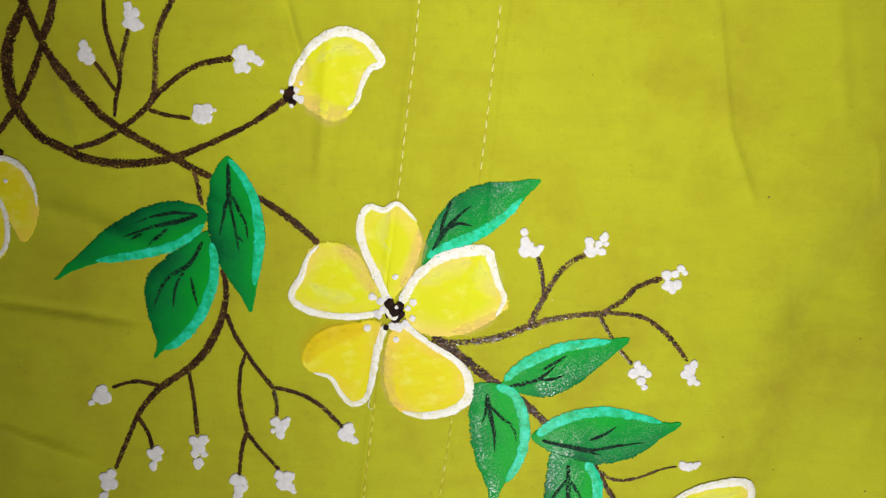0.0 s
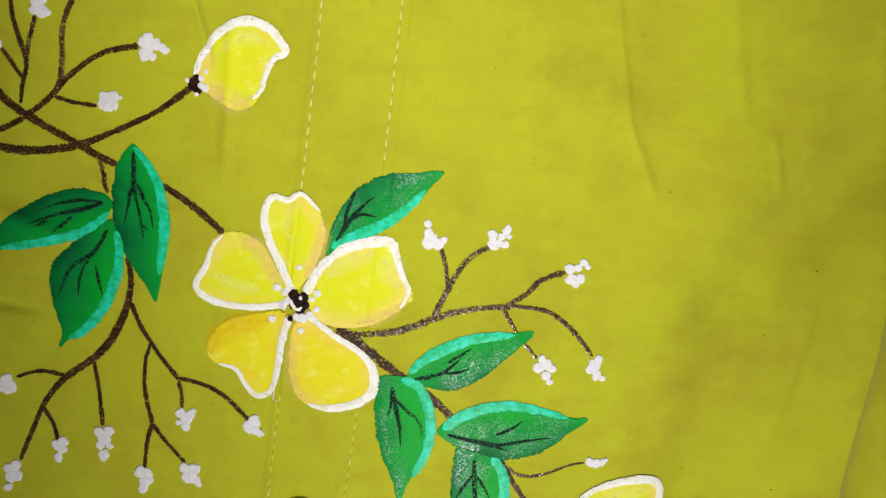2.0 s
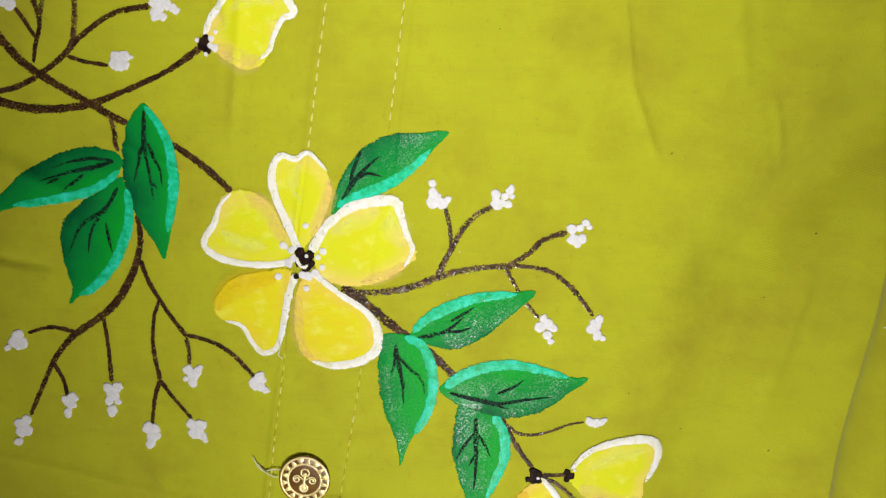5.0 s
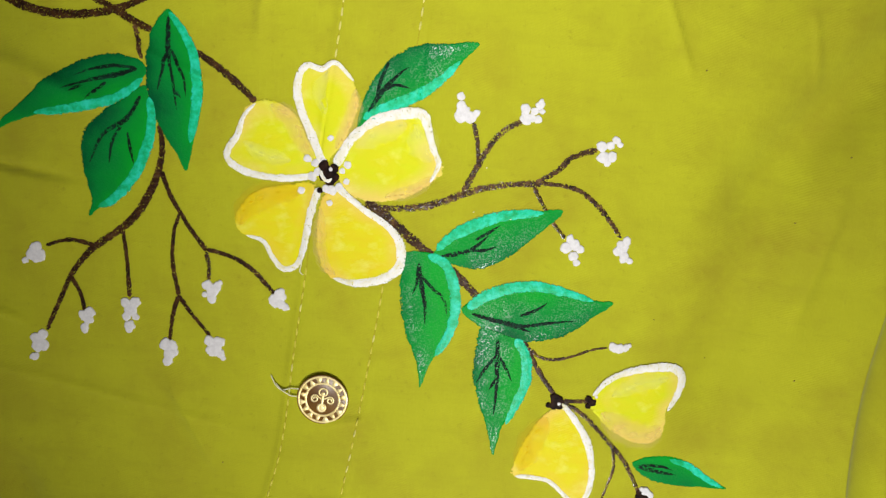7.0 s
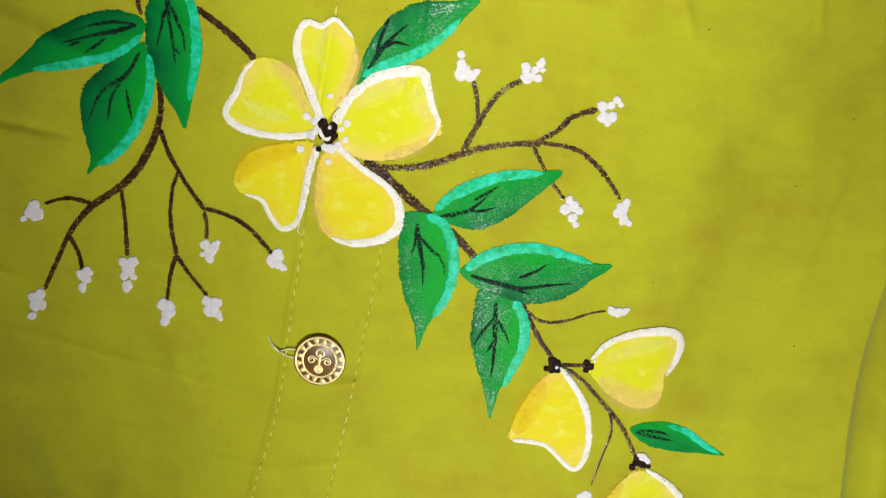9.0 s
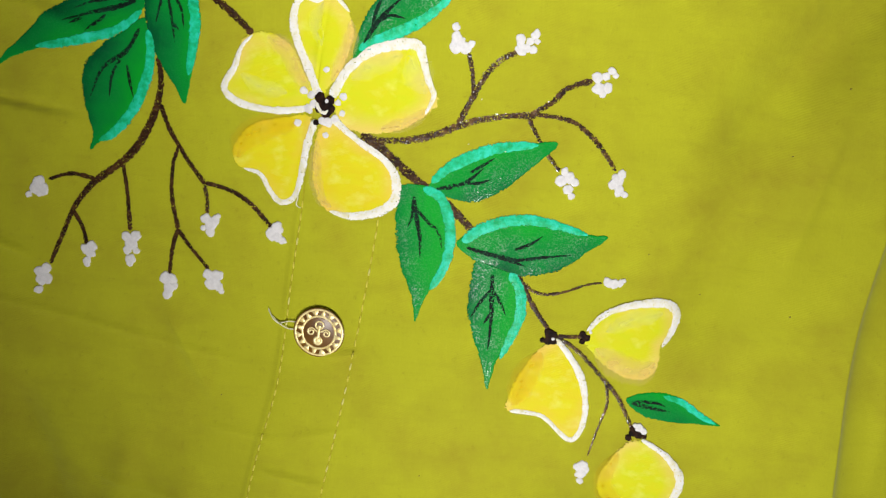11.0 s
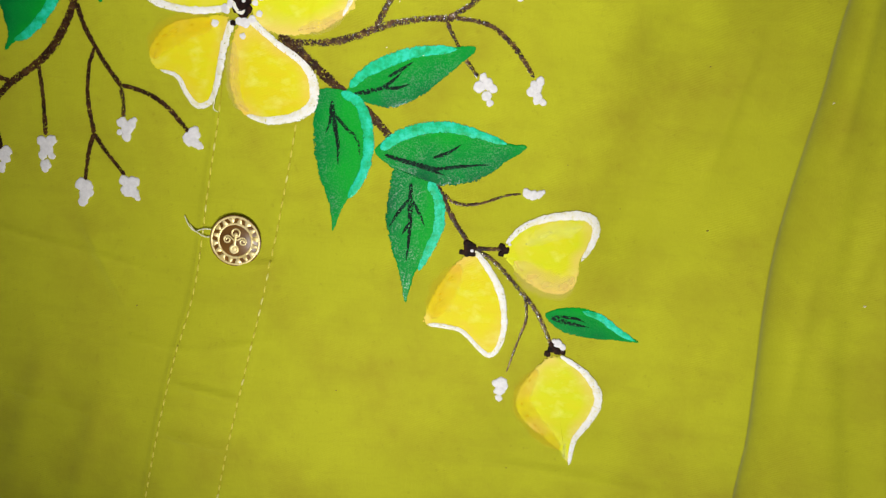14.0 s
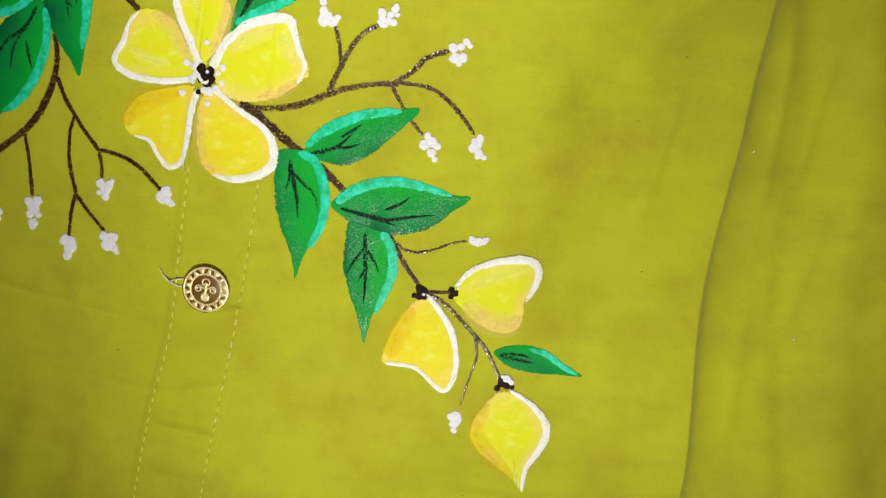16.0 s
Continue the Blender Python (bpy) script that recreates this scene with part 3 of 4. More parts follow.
branch([(-80.6, 67.1), (-77.3, 62.6), (-75.1, 59)], [7, 8, 7])
branch([(-54.3, 37.8), (-53, 33), (-52.1, 28.5)], [9, 9], True)
branch([(-47.4, 11.2), (-46.8, 4.1), (-49, -4.1), (-53.7, -12.4), (-60.1, -18.6), (-69.2, -24.9), (-75.9, -32.9), (-80, -41), (-84.2, -49.9)], [9, 12, 15, 13, 11, 9, 8])
branch([(-47.2, -1.6), (-44.4, -8.9), (-39.9, -16.3), (-34.6, -23.4)], [10, 8, 9])
branch([(-34.6, -23), (-27.3, -24.7), (-21, -28.5), (-15.2, -34.6)], [8, 8, 9])
branch([(-42.2, -13), (-44.2, -18.9), (-44.8, -27.5), (-43.4, -37)], [6, 8, 9])
branch([(-43.4, -37), (-45.3, -43.2), (-46.5, -50.6)], [9, 8, 7])
branch([(-43.4, -37), (-39, -42.8), (-34.1, -48.2)], [9, 7, 7])
branch([(-34.8, -23.7), (-34.1, -27.4), (-34.2, -31.9)], [9, 8], True)
branch([(-59.5, -18.1), (-58.7, -26.3), (-58.3, -38.4)], [7, 8, 9])
branch([(-68.1, -23.8), (-75.7, -22.5), (-83, -24.5)], [8, 8, 6])
branch([(-76.2, -33.1), (-73.4, -38.2), (-72.3, -43.4)], [9, 8])
branch([(14.1, -8.8), (23.7, -8.3), (31.3, -6.4), (38.9, -3.3), (47.9, -1.1), (57.7, -0.3)], [10, 13, 13, 11, 11], True)
branch([(55.7, -0.6), (62, 3.6), (65.6, 7.1), (71.8, 9.3)], [9, 10, 11], True)
branch([(57.2, 0), (66, -1.1), (71.5, -4), (76.4, -9.1), (80.2, -14)], [7, 8, 10, 7], True)
branch([(55.7, -1.1), (60.4, -9), (65, -14.8)], [8, 7], True)
branch([(37.1, -3.5), (40.3, 3.5), (43.9, 9.7), (47.5, 13.6), (51.5, 15.8)], [12, 11, 11, 10], True)
branch([(38.7, 15.5), (40.1, 9.7), (40.6, 3.9)], [8, 8], True)
branch([(57.8, -46.7), (60.6, -49), (64.7, -49.6), (69.4, -48.6), (74.8, -46.4), (79.5, -45.5)], [8, 6, 5, 4], True)
branch([(66.3, -61.8), (71.7, -61.7), (76.4, -61.7)], [8, 7])
branch([(68.5, -62.4), (74.4, -65.9), (81.5, -72.9), (87, -79.2), (90.5, -85.6), (92.5, -89.7)], [8, 9, 9, 8], True)
branch([(83.1, -74.1), (84, -81.1), (82, -88.8), (79.6, -97.6)], [6, 6, 4, 3], True)
branch([(11.6, -7.8), (15.2, -9.7), (18.7, -12.9)], [12, 22, 10], True, 0.09)


# ---- leaves ----
def leaf(outline, base, tip, mint, veins, seed, label, wide=(12, 14, 11)):
    """One painted leaf: patch of green, a mint stroke along its lit edge, dark veins."""
    b, t = np.array(base[0]), np.array(tip[0])
    d = t - b
    m = np.array(mint).mean(0) - (b + t) / 2
    turn = math.atan2(d[1], d[0])
    if d[0] * m[1] - d[1] * m[0] < 0:
        turn += math.pi
    mid = (b + t) / 2
    ob = thing("painted_leaf", blade(outline, b, t, M_LEAF_GLINT if 4 <= seed <= 8 else M_LEAF, 0.11 + 0.01 * (seed % 3), 0.10, seed, 0.22), (mid[0], mid[1], float(lie(*mid))), turn)
    part("mint_edge", ribbon(mint, [w / 3.9 for w in wide], M_MINT, 0.24, 0.03, seed, (1.5, 3.0)), ob, "bright mint highlight stroke")
    for k, v in enumerate(veins):
        part("vein", ribbon(v, [1.2, 1.9, 1.3, 0.5] if k == 0 else [1.0, 1.3, 0.5], M_VEIN, 0.245, 0.02, seed + k, (0.8, 2.0)), ob, "thin black brushed vein")
    return tagged(ob, label, "leaf", "painted leaves")


leaf([(-96.2, 7.7), (-86.7, 16.5), (-77.6, 23.7), (-69.7, 28), (-61.6, 29.9), (-55.2, 29.1), (-51.1, 26.7), (-52.6, 22.5), (-57.3, 19), (-63.7, 15.9), (-72.2, 13.4), (-82.1, 12.5), (-90.5, 10)], [(-51.6, 26)], [(-96.1, 7.9)],
     [(-51.9, 23.4), (-56.4, 19.8), (-62.9, 16.7), (-72, 14.7), (-83.7, 13)], [[(-53.4, 25.9), (-59.5, 24.1), (-66.8, 22.6), (-74.4, 19.9)], [(-53.7, 26), (-60.2, 26.5), (-66.7, 25.4), (-71.5, 23.6)], [(-62.5, 22.1), (-66, 19.2), (-67.9, 17.2)], [(-69.1, 21), (-72.5, 19.1)]], 1,
     "long bottle-green painted leaf with mint lower edge", (8, 13, 12, 8))
leaf([(-51.7, 21.4), (-57.3, 18.2), (-64.8, 13.5), (-69.7, 8.6), (-70.7, 2.9), (-69.8, -4.5), (-68.3, -10.4), (-69.3, -15.3), (-64.6, -11.9), (-58.4, -8.9), (-52.9, -2.5), (-49.2, 7.2), (-48.6, 13.6), (-50.4, 19.1)], [(-52, 21.1)], [(-69.1, -15)],
     [(-50.2, 18.3), (-49.6, 12.8), (-50.6, 6.4), (-54.6, -2.5), (-61.3, -9.8), (-66.3, -12.5)], [[(-52.5, 18.6), (-56.8, 12.3), (-63.7, 7.9), (-68.2, -0.3)], [(-58.1, 10.7), (-61, 6.3), (-62.3, -0.2)], [(-56.6, 8.8), (-55.8, 4), (-54.9, -0.1)]], 2,
     "drooping dark green painted leaf with bright mint edge", (9, 15, 14, 10))
leaf([(-44.8, 41.9), (-49.3, 36.8), (-50.7, 30.7), (-51.5, 22.9), (-49.8, 15.2), (-46.6, 8.9), (-42.9, 3.3), (-39.9, -1), (-37.9, 5.8), (-35.4, 15.3), (-34.7, 23.1), (-36.9, 30.7), (-41.4, 37.5)], [(-44.8, 41.8)], [(-39.9, -0.7)],
     [(-44.5, 41), (-40.6, 36.3), (-37.7, 30.4), (-36.5, 23), (-37, 15.3), (-38.7, 6.6)], [[(-44.7, 39.8), (-44.7, 31.4), (-46.4, 25.3), (-47.9, 19.9)], [(-43.9, 31.4), (-41.5, 26.9), (-40.3, 23.8), (-39.7, 19.1)], [(-44.3, 30.7), (-43.3, 23), (-42.4, 15.2)], [(-43.1, 20.7), (-41, 18.4)]], 3,
     "upright green painted leaf with broad mint edge", (7, 12, 15, 10))
leaf([(8.1, 12), (8.7, 18.7), (11.5, 24.8), (16, 30.8), (23.4, 34.5), (30.8, 35.2), (39.1, 35.3), (36.1, 31.5), (30.9, 25.5), (25, 20.5), (16, 17.2), (11.4, 14.5)], [(8.4, 12.6)], [(39, 35.2)],
     [(9.5, 14.9), (16, 18.1), (23.5, 21.4), (29.5, 25.5), (34.6, 30.8)], [[(10.7, 16.4), (14.5, 22.5), (19, 27.1), (21.2, 28.6)], [(13.7, 21.8), (17.5, 23.9), (21.7, 23.3)], [(16, 30), (13.8, 24.8), (12.2, 18.7)]], 4,
     "glossy blue-green painted leaf with worn mint edge", (12, 15, 13, 7))
leaf([(29.3, -21.4), (33.8, -15.7), (39.1, -11.9), (46.6, -8.8), (55.7, -7.8), (63.9, -7.3), (60.5, -11.5), (54.6, -17.2), (47.8, -22.5), (40.9, -24.7), (33.9, -23.2)], [(29.7, -21.1)], [(63.6, -7.4)],
     [(30.4, -19.7), (34.5, -15.7), (39.9, -12.6), (48.2, -9.4), (58.8, -8.1)], [[(31.8, -21.2), (37.7, -20), (41.5, -17.8), (44.5, -14.8)], [(39.2, -19.3), (43.1, -19.1), (46.9, -17.9)], [(40.7, -16.5), (44.5, -14), (47.5, -12)]], 5,
     "pointed teal-green painted leaf with mint upper edge", (10, 16, 14, 9))
leaf([(21.6, -21.3), (26.9, -20.4), (32.4, -22), (35.7, -26.9), (37.1, -33.3), (36.3, -39.9), (33.4, -46.6), (29.7, -52.6), (27.2, -59.6), (26.2, -53.6), (23, -45.5), (20.8, -37.4), (20.4, -29.3)], [(26.1, -21)], [(27.2, -59.4)],
     [(28.1, -21.2), (32.9, -23.5), (35.5, -29.3), (36.3, -35.8), (34.9, -43.2), (31.2, -50)], [[(25.6, -23.4), (26.4, -29), (27.7, -35.4), (27.9, -41.1)], [(26.1, -26.6), (29.6, -30.5), (32.9, -33.5), (33.9, -38.4)], [(25.4, -24.2), (25.3, -29.1), (24.1, -32.4)]], 6,
     "hanging green painted leaf with glossy patches and tinted-in glints", (12, 14, 13, 10))
leaf([(43.5, -41.1), (42, -49.5), (42, -56.1), (44.4, -64.4), (47, -71.1), (49, -78.8), (50.7, -71.8), (54.4, -64.9), (58, -57.1), (58.3, -50.4), (55.6, -44.8), (49.1, -42.8)], [(49.1, -43.3)], [(49, -78.7)],
     [(53.5, -43.9), (56.6, -48.8), (57.1, -56.3), (55.1, -62.3), (52.2, -69.2)], [[(48.6, -44.2), (48.8, -50.8), (48.9, -59.2), (48.5, -66.8)], [(48.7, -48.8), (45.7, -52.6), (43, -57.4)], [(48.6, -48.3), (50.9, -52), (53.1, -56.5)], [(48.7, -55.8), (46.8, -59.3)]], 8,
     "small hanging bright green painted leaf with forked veins", (12, 14, 13, 9))
leaf([(38, -36.3), (43, -31.7), (50.6, -28.5), (58.4, -27.7), (66.3, -29.5), (73.5, -31.6), (80.1, -32.6), (74.8, -36.8), (68.9, -41.7), (59.6, -44.8), (50, -44.4), (42.7, -40.7)], [(38.2, -36.2)], [(79.9, -32.6)],
     [(39.7, -35.7), (44.6, -31.9), (51.5, -29.3), (59.2, -28.7), (68, -30.4), (74.4, -32)], [[(40.9, -37.3), (48.1, -38.9), (55.3, -40.1), (63.1, -38.9), (70.1, -38)], [(48.1, -39.2), (53.7, -40.6), (57.8, -41.8)], [(54.3, -37.3), (58.9, -35.2), (61.9, -32.9)]], 7,
     "broad horizontal green painted leaf with mint upper edge", (14, 16, 13, 7))
leaf([(89.3, -79.5), (93.3, -77.5), (99.8, -76.8), (105.6, -78.5), (110.9, -82.2), (116.6, -85.6), (110.4, -85.6), (103.9, -85.8), (97.3, -85), (92.2, -82.9)], [(89.4, -79.5)], [(116.4, -85.4)],
     [(99.9, -77.8), (105.8, -79.6), (111, -83.1), (115.6, -85.2)], [[(90.6, -80.2), (94.5, -81.2), (98.6, -81.9), (102.3, -82.4)], [(91.9, -79.9), (97.6, -80), (101, -81)]], 9,
     "small slender green painted leaf with mint tip", (6, 9, 9, 6))


# ---- flowers ----
def petal(parent, outline, edge, widths, material, seed, label="", lift=0.2, washes=()):
    p = part("petal", blob(outline, material, lift + 0.015 * (seed % 5), 0.10, seed, 0.15), parent, label)
    part("petal_outline", ribbon(edge, [w / 5.2 for w in widths], M_WHITE, lift + 0.17, 0.13, seed + 40, (0.8, 1.6)), p, "thick white brushed outline")
    for k, (name, line, width, colour) in enumerate(washes):
        part(name, ribbon(line, [width * 1.1, width * 1.5, width * 1.2], colour, lift + 0.112 + 0.015 * (seed % 5), 0.004, seed + k, (4.0, 4.0), rim=lift + 0.108 + 0.015 * (seed % 5)), p, "thin brushed wash of colour")
    return p


def dots(parent, spots, name="white_dot", material=None, lift=0.35):
    for k, (x, y, r) in enumerate(spots):
        part(name, dome(x, y, r, 0.22, material or M_DAB, lift, k + x), parent)


centre = thing("painted_flower", joined([dome(x, y, r, 0.16, M_BLACK, 0.5 + 0.012 * k, k) for k, (x, y, r) in enumerate([(-1, 1.9, 1.5), (1.8, 1.4, 1.4), (0.7, -1.6, 1.9), (-1.3, -1, 1.1), (2.1, -0.9, 1.2), (0.4, 0.3, 1.5)])]), (0, 0, float(lie(0, 0))))
tagged(centre, "large five-petalled yellow painted flower with white outlines", "flower", "yellow blossoms")
petal(centre, [(-1, 3.1), (-3.7, 9.3), (-7, 15.5), (-9, 20.8), (-8.9, 25.4), (-6.7, 28.5), (-2.9, 27.7), (1.4, 29.6), (5.5, 26.3), (7.7, 21.8), (8.1, 17.2), (6.1, 11.8), (3, 6.3)], [(-1.3, 2.4), (-5.2, 11.1), (-8.5, 19.3), (-8.3, 25.4), (-6, 28.2), (-2.2, 27.4), (1.7, 29.1), (6.7, 24.5)], [13, 15, 13, 14, 10, 8, 5], M_PETAL, 11, washes=[("blush", [(7.1, 22.5), (7.2, 17.2), (5, 11.8), (2.2, 6.6)], 3.4, M_PEACH), ("pale_stroke", [(-0.6, 27), (-2.6, 21.6), (-0.8, 15.6)], 3.0, M_PALE)])
petal(centre, [(2.1, 1.6), (6.1, 8.7), (12.2, 14.2), (19, 16.8), (25.8, 17.5), (27.6, 13.4), (28.4, 9.6), (30.9, 4.2), (31.2, 1), (26.7, -2.9), (21.3, -5.9), (14.4, -7.3), (7.4, -6.6), (3.3, -2.8)], [(2.1, 2.1), (6.5, 9.5), (13, 14.6), (20.5, 16.6), (25.3, 16.4), (26.9, 12.6), (28.4, 7.7), (30, 3.4), (27.9, -1.3)], [16, 15, 14, 17, 18, 12, 9, 5], M_PETAL, 12, "pale lemon petal with thick white brushing", washes=[("pale_stroke", [(22.8, 13.9), (25.4, 9.5), (27.9, 4.1)], 6.5, M_PALE), ("pale_stroke", [(7.6, 7.2), (13.7, 11.4), (21.3, 13.9)], 5.0, M_PALE), ("blush", [(29, 0.2), (23.6, -3.8), (16, -5.8)], 3.0, M_PEACH)])
petal(centre, [(2.8, -3.5), (8.2, -7.9), (14.4, -11.8), (19, -15), (21.4, -20.1), (20.8, -25.9), (16.7, -29.3), (9.6, -30.7), (2.4, -29.7), (-1.5, -26), (-3.2, -19.4), (-2.8, -11.3), (-1.1, -5.6)], [(2.5, -3.6), (9.7, -9.2), (16.7, -13.7), (20.4, -19), (20, -25.2), (15.6, -28.6), (8, -30.1), (2, -29)], [12, 10, 11, 15, 16, 14, 6], M_PETAL_DEEP, 13, washes=[("blush", [(-1.8, -9.6), (-2.3, -17.8), (-0.8, -25.2), (2.5, -28)], 3.0, M_PEACH)])
petal(centre, [(-3.6, -2.9), (-12.1, -3.5), (-20.1, -5.5), (-25, -10.2), (-26.4, -15.1), (-24.1, -18.1), (-19, -19), (-15.9, -23.3), (-12, -28.1), (-7.9, -25.7), (-6.1, -17.9), (-4.3, -9.7)], [(-2.3, -4), (-4.9, -12.1), (-6.7, -21.3), (-8.8, -26), (-12.5, -27.2), (-15.6, -24), (-18.1, -19.7), (-23, -18.2)], [12, 13, 13, 10, 10, 9, 5], M_PETAL_DEEP, 14, "deep yolk-yellow petal", washes=[("orange_stroke", [(-7.4, -5), (-16.9, -6.5), (-23, -10.5), (-24.8, -15.4)], 5.5, M_ORANGE)])
petal(centre, [(-2.6, -1.3), (-10.5, -2.7), (-19.9, -2), (-26.2, 0.4), (-28.9, 3.5), (-26.6, 8.3), (-24.1, 13), (-23.2, 16.9), (-18.5, 19.1), (-13.1, 18.4), (-8.6, 14.7), (-5.6, 9.2), (-2.2, 3.1)], [(-2.9, -0.6), (-11.3, -1.9), (-20.7, -1.2), (-26.5, 1.2), (-28.1, 4.3), (-25.2, 9.4), (-23.3, 14.6), (-20.1, 17.9)], [10, 12, 11, 12, 13, 8, 5], M_PETAL, 15, washes=[("blush", [(-16.2, 17.6), (-10.9, 14.7), (-7.1, 9.2), (-4.4, 3.3)], 4.5, M_PEACH), ("pale_stroke", [(-23.5, 7.6), (-18.2, 4.4), (-10.4, 2.9)], 3.5, M_PALE)])
dots(centre, [(-5.7, 3.7, 1.1), (-7.4, -5, 1.1), (0.7, 9.4, 0.9), (0.7, -8.1, 0.9), (5.4, 2.4, 1.1), (5.2, -2, 0.9), (-3.5, 2.6, 1.2), (-2.6, 0.2, 1.3), (1.2, -4.6, 1.4), (-0.5, -4.3, 1.1), (3.3, -3.5, 1.1), (4, 0.8, 0.9), (-1.3, 3.3, 0.9), (-4.5, -1.1, 1.3)])
part("centre_curl", ribbon([(-1.9, 0.8), (-1.5, -0.7), (-0.6, -1.8), (0.5, -2.1), (1.3, -1.3)], [1.0, 1.3, 1.2, 0.7], M_WHITE, 0.70, 0.06, 3), centre)
dots(centre, [(0.9, 1.1, 0.6)], "centre_dot", None, 0.55)
dots(centre, [(-2.2, -4.8, 0.8)], "pollen_spot", M_BLACK)


def blossom(name, calyx, outline, edge, widths, material, seed, spots, label, lumps, washes=()):
    """A single petal on its calyx."""
    c = calyx[0]
    ob = thing(name, joined([dome(x, y, r, 0.2, M_BLACK, 0.3 + 0.01 * k, seed + k) for k, (x, y, r) in enumerate(lumps)]), (c[0], c[1], float(lie(*c))))
    petal(ob, outline, edge, widths, material, seed, washes=washes)
    dots(ob, spots)
    return tagged(ob, label, "flower", "yellow blossoms")


blossom("painted_bud", [(-27, 57.8)], [(-26.9, 58.2), (-24.4, 64.8), (-21.2, 69), (-17, 72.4), (-12.5, 74.3), (-7.3, 73.3), (-3.4, 70.1), (-1, 65.5), (-4.6, 64.2), (-6.6, 61.3), (-8.1, 57), (-10.5, 52.5), (-15.1, 50.5), (-19.8, 52.3), (-24.4, 55.7)],
        [(-26.8, 59.7), (-24.4, 65.5), (-20.8, 69.7), (-16.2, 72.7), (-11.5, 73.5), (-6.6, 71.7), (-3.6, 68.4), (-2.2, 65.6), (-5.3, 63.9), (-7.5, 60.2), (-9.1, 55.9), (-11.5, 53.7)], [9, 11, 13, 14, 16, 15, 12, 9, 9, 7], M_PETAL, 21,
        [(-28.9, 58.6, 0.6), (-24.9, 58.9, 0.9), (-24, 56.6, 1.1), (-23.7, 60.7, 0.6), (-26.5, 54.9, 0.6), (-25.2, 57.2, 0.8)], "curled lemon-yellow painted bud with white outline", [(-26.9, 58.2, 1.5), (-27.7, 56.9, 1.1), (-26.2, 56, 1.1), (-26.4, 59.3, 0.9)], [("blush", [(-24, 57.2), (-19.8, 54.5), (-15, 52.4), (-11.1, 54.4)], 5.0, M_PEACH), ("pale_stroke", [(-19.4, 66.1), (-13.4, 69.6), (-7.5, 68.1)], 3.5, M_PALE)])
blossom("painted_bud", [(66, -62.1)], [(65.6, -63.3), (70.2, -63.8), (74.8, -70), (78, -78.1), (78.7, -84.8), (77.3, -90), (74.3, -93.7), (69.8, -90.9), (66.2, -86.9), (62, -85.6), (56.2, -85.5), (54.4, -83.2), (56.4, -76.4), (60.8, -68.6)],
        [(67.8, -62.5), (72.7, -68.2), (76.3, -74.9), (77.8, -83.2), (77.1, -89.2), (74.4, -92.8), (70.6, -90.5), (66.1, -86.3), (61.9, -85.2), (55.8, -84.8)], [8, 11, 13, 11, 10, 9, 8, 8, 8], M_PETAL_DEEP, 22, [(67, -62.5, 0.5)], "yolk-yellow painted bud hanging from a dark calyx", [(65.8, -61.1, 1.5), (65.6, -63, 1.3), (67.1, -63.3, 1.1), (64.1, -63.1, 0.8), (67.3, -61.4, 1)], [("orange_stroke", [(63.9, -66.7), (59.6, -74.5), (56.9, -83.1)], 6.0, M_ORANGE)])
blossom("painted_bud", [(75.7, -61.7)], [(75.7, -61.7), (80.1, -55.7), (86.2, -51.9), (93.2, -49.9), (99, -49.6), (102.6, -53.3), (102.3, -58.1), (98.4, -62.5), (97.9, -67.5), (96.8, -71.2), (93, -73.7), (88.1, -73.1), (82.1, -70), (78, -65.9)],
        [(76.5, -59.7), (80.8, -54.9), (87, -52), (94.8, -50.6), (99.7, -51.2), (101.8, -54.5), (100.5, -59.1), (98.2, -63.4)], [7, 10, 12, 14, 16, 15, 12, 6], M_PETAL, 23, [(77.5, -60, 0.5)], "heart-shaped lemon painted bud with white rim", [(75.3, -60.8, 1), (76.4, -61.9, 1.1), (75.3, -62.9, 0.8), (77, -61.3, 0.6)], [("blush", [(79.2, -64.8), (85.3, -69.3), (92.8, -71.2), (96.5, -68.1)], 6.0, M_PEACH), ("pale_stroke", [(82, -59.7), (88.9, -55.9), (97.5, -53.6)], 4.0, M_PALE)])
blossom("painted_bud", [(92.4, -89.2)], [(92.2, -91.6), (97.1, -92.2), (103.3, -96.4), (107.1, -101.3), (108.2, -105.6), (105.8, -111.4), (102, -116.1), (100.8, -121.3), (100.2, -124.2), (97.9, -121.2), (92, -116.9), (86.6, -113.1), (83.2, -108.1), (83.3, -103.5), (86.1, -97.9), (89.1, -93.9)],
        [(94.9, -91.3), (101.6, -95.4), (105.7, -100), (107, -104.8), (104.9, -111.3), (101.2, -117), (100.4, -124.5)], [7, 10, 13, 15, 12, 10, 6], M_PETAL, 24, [(93.8, -87.7, 1.3), (95.2, -88.8, 1), (92.6, -87.1, 0.7)], "drop-shaped lemon painted bud with white side stroke", [(92.3, -89.5, 1.3), (93.8, -90.1, 1.1), (91, -91, 1), (95.5, -90.3, 0.8), (91.9, -88.2, 0.8)], [("orange_stroke", [(88.4, -96), (84.7, -105.2), (89.1, -112.9), (97.3, -119.9)], 4.5, M_ORANGE), ("pale_stroke", [(98.8, -118), (98.8, -121.5), (99.9, -123.2)], 2.0, M_PALE)])
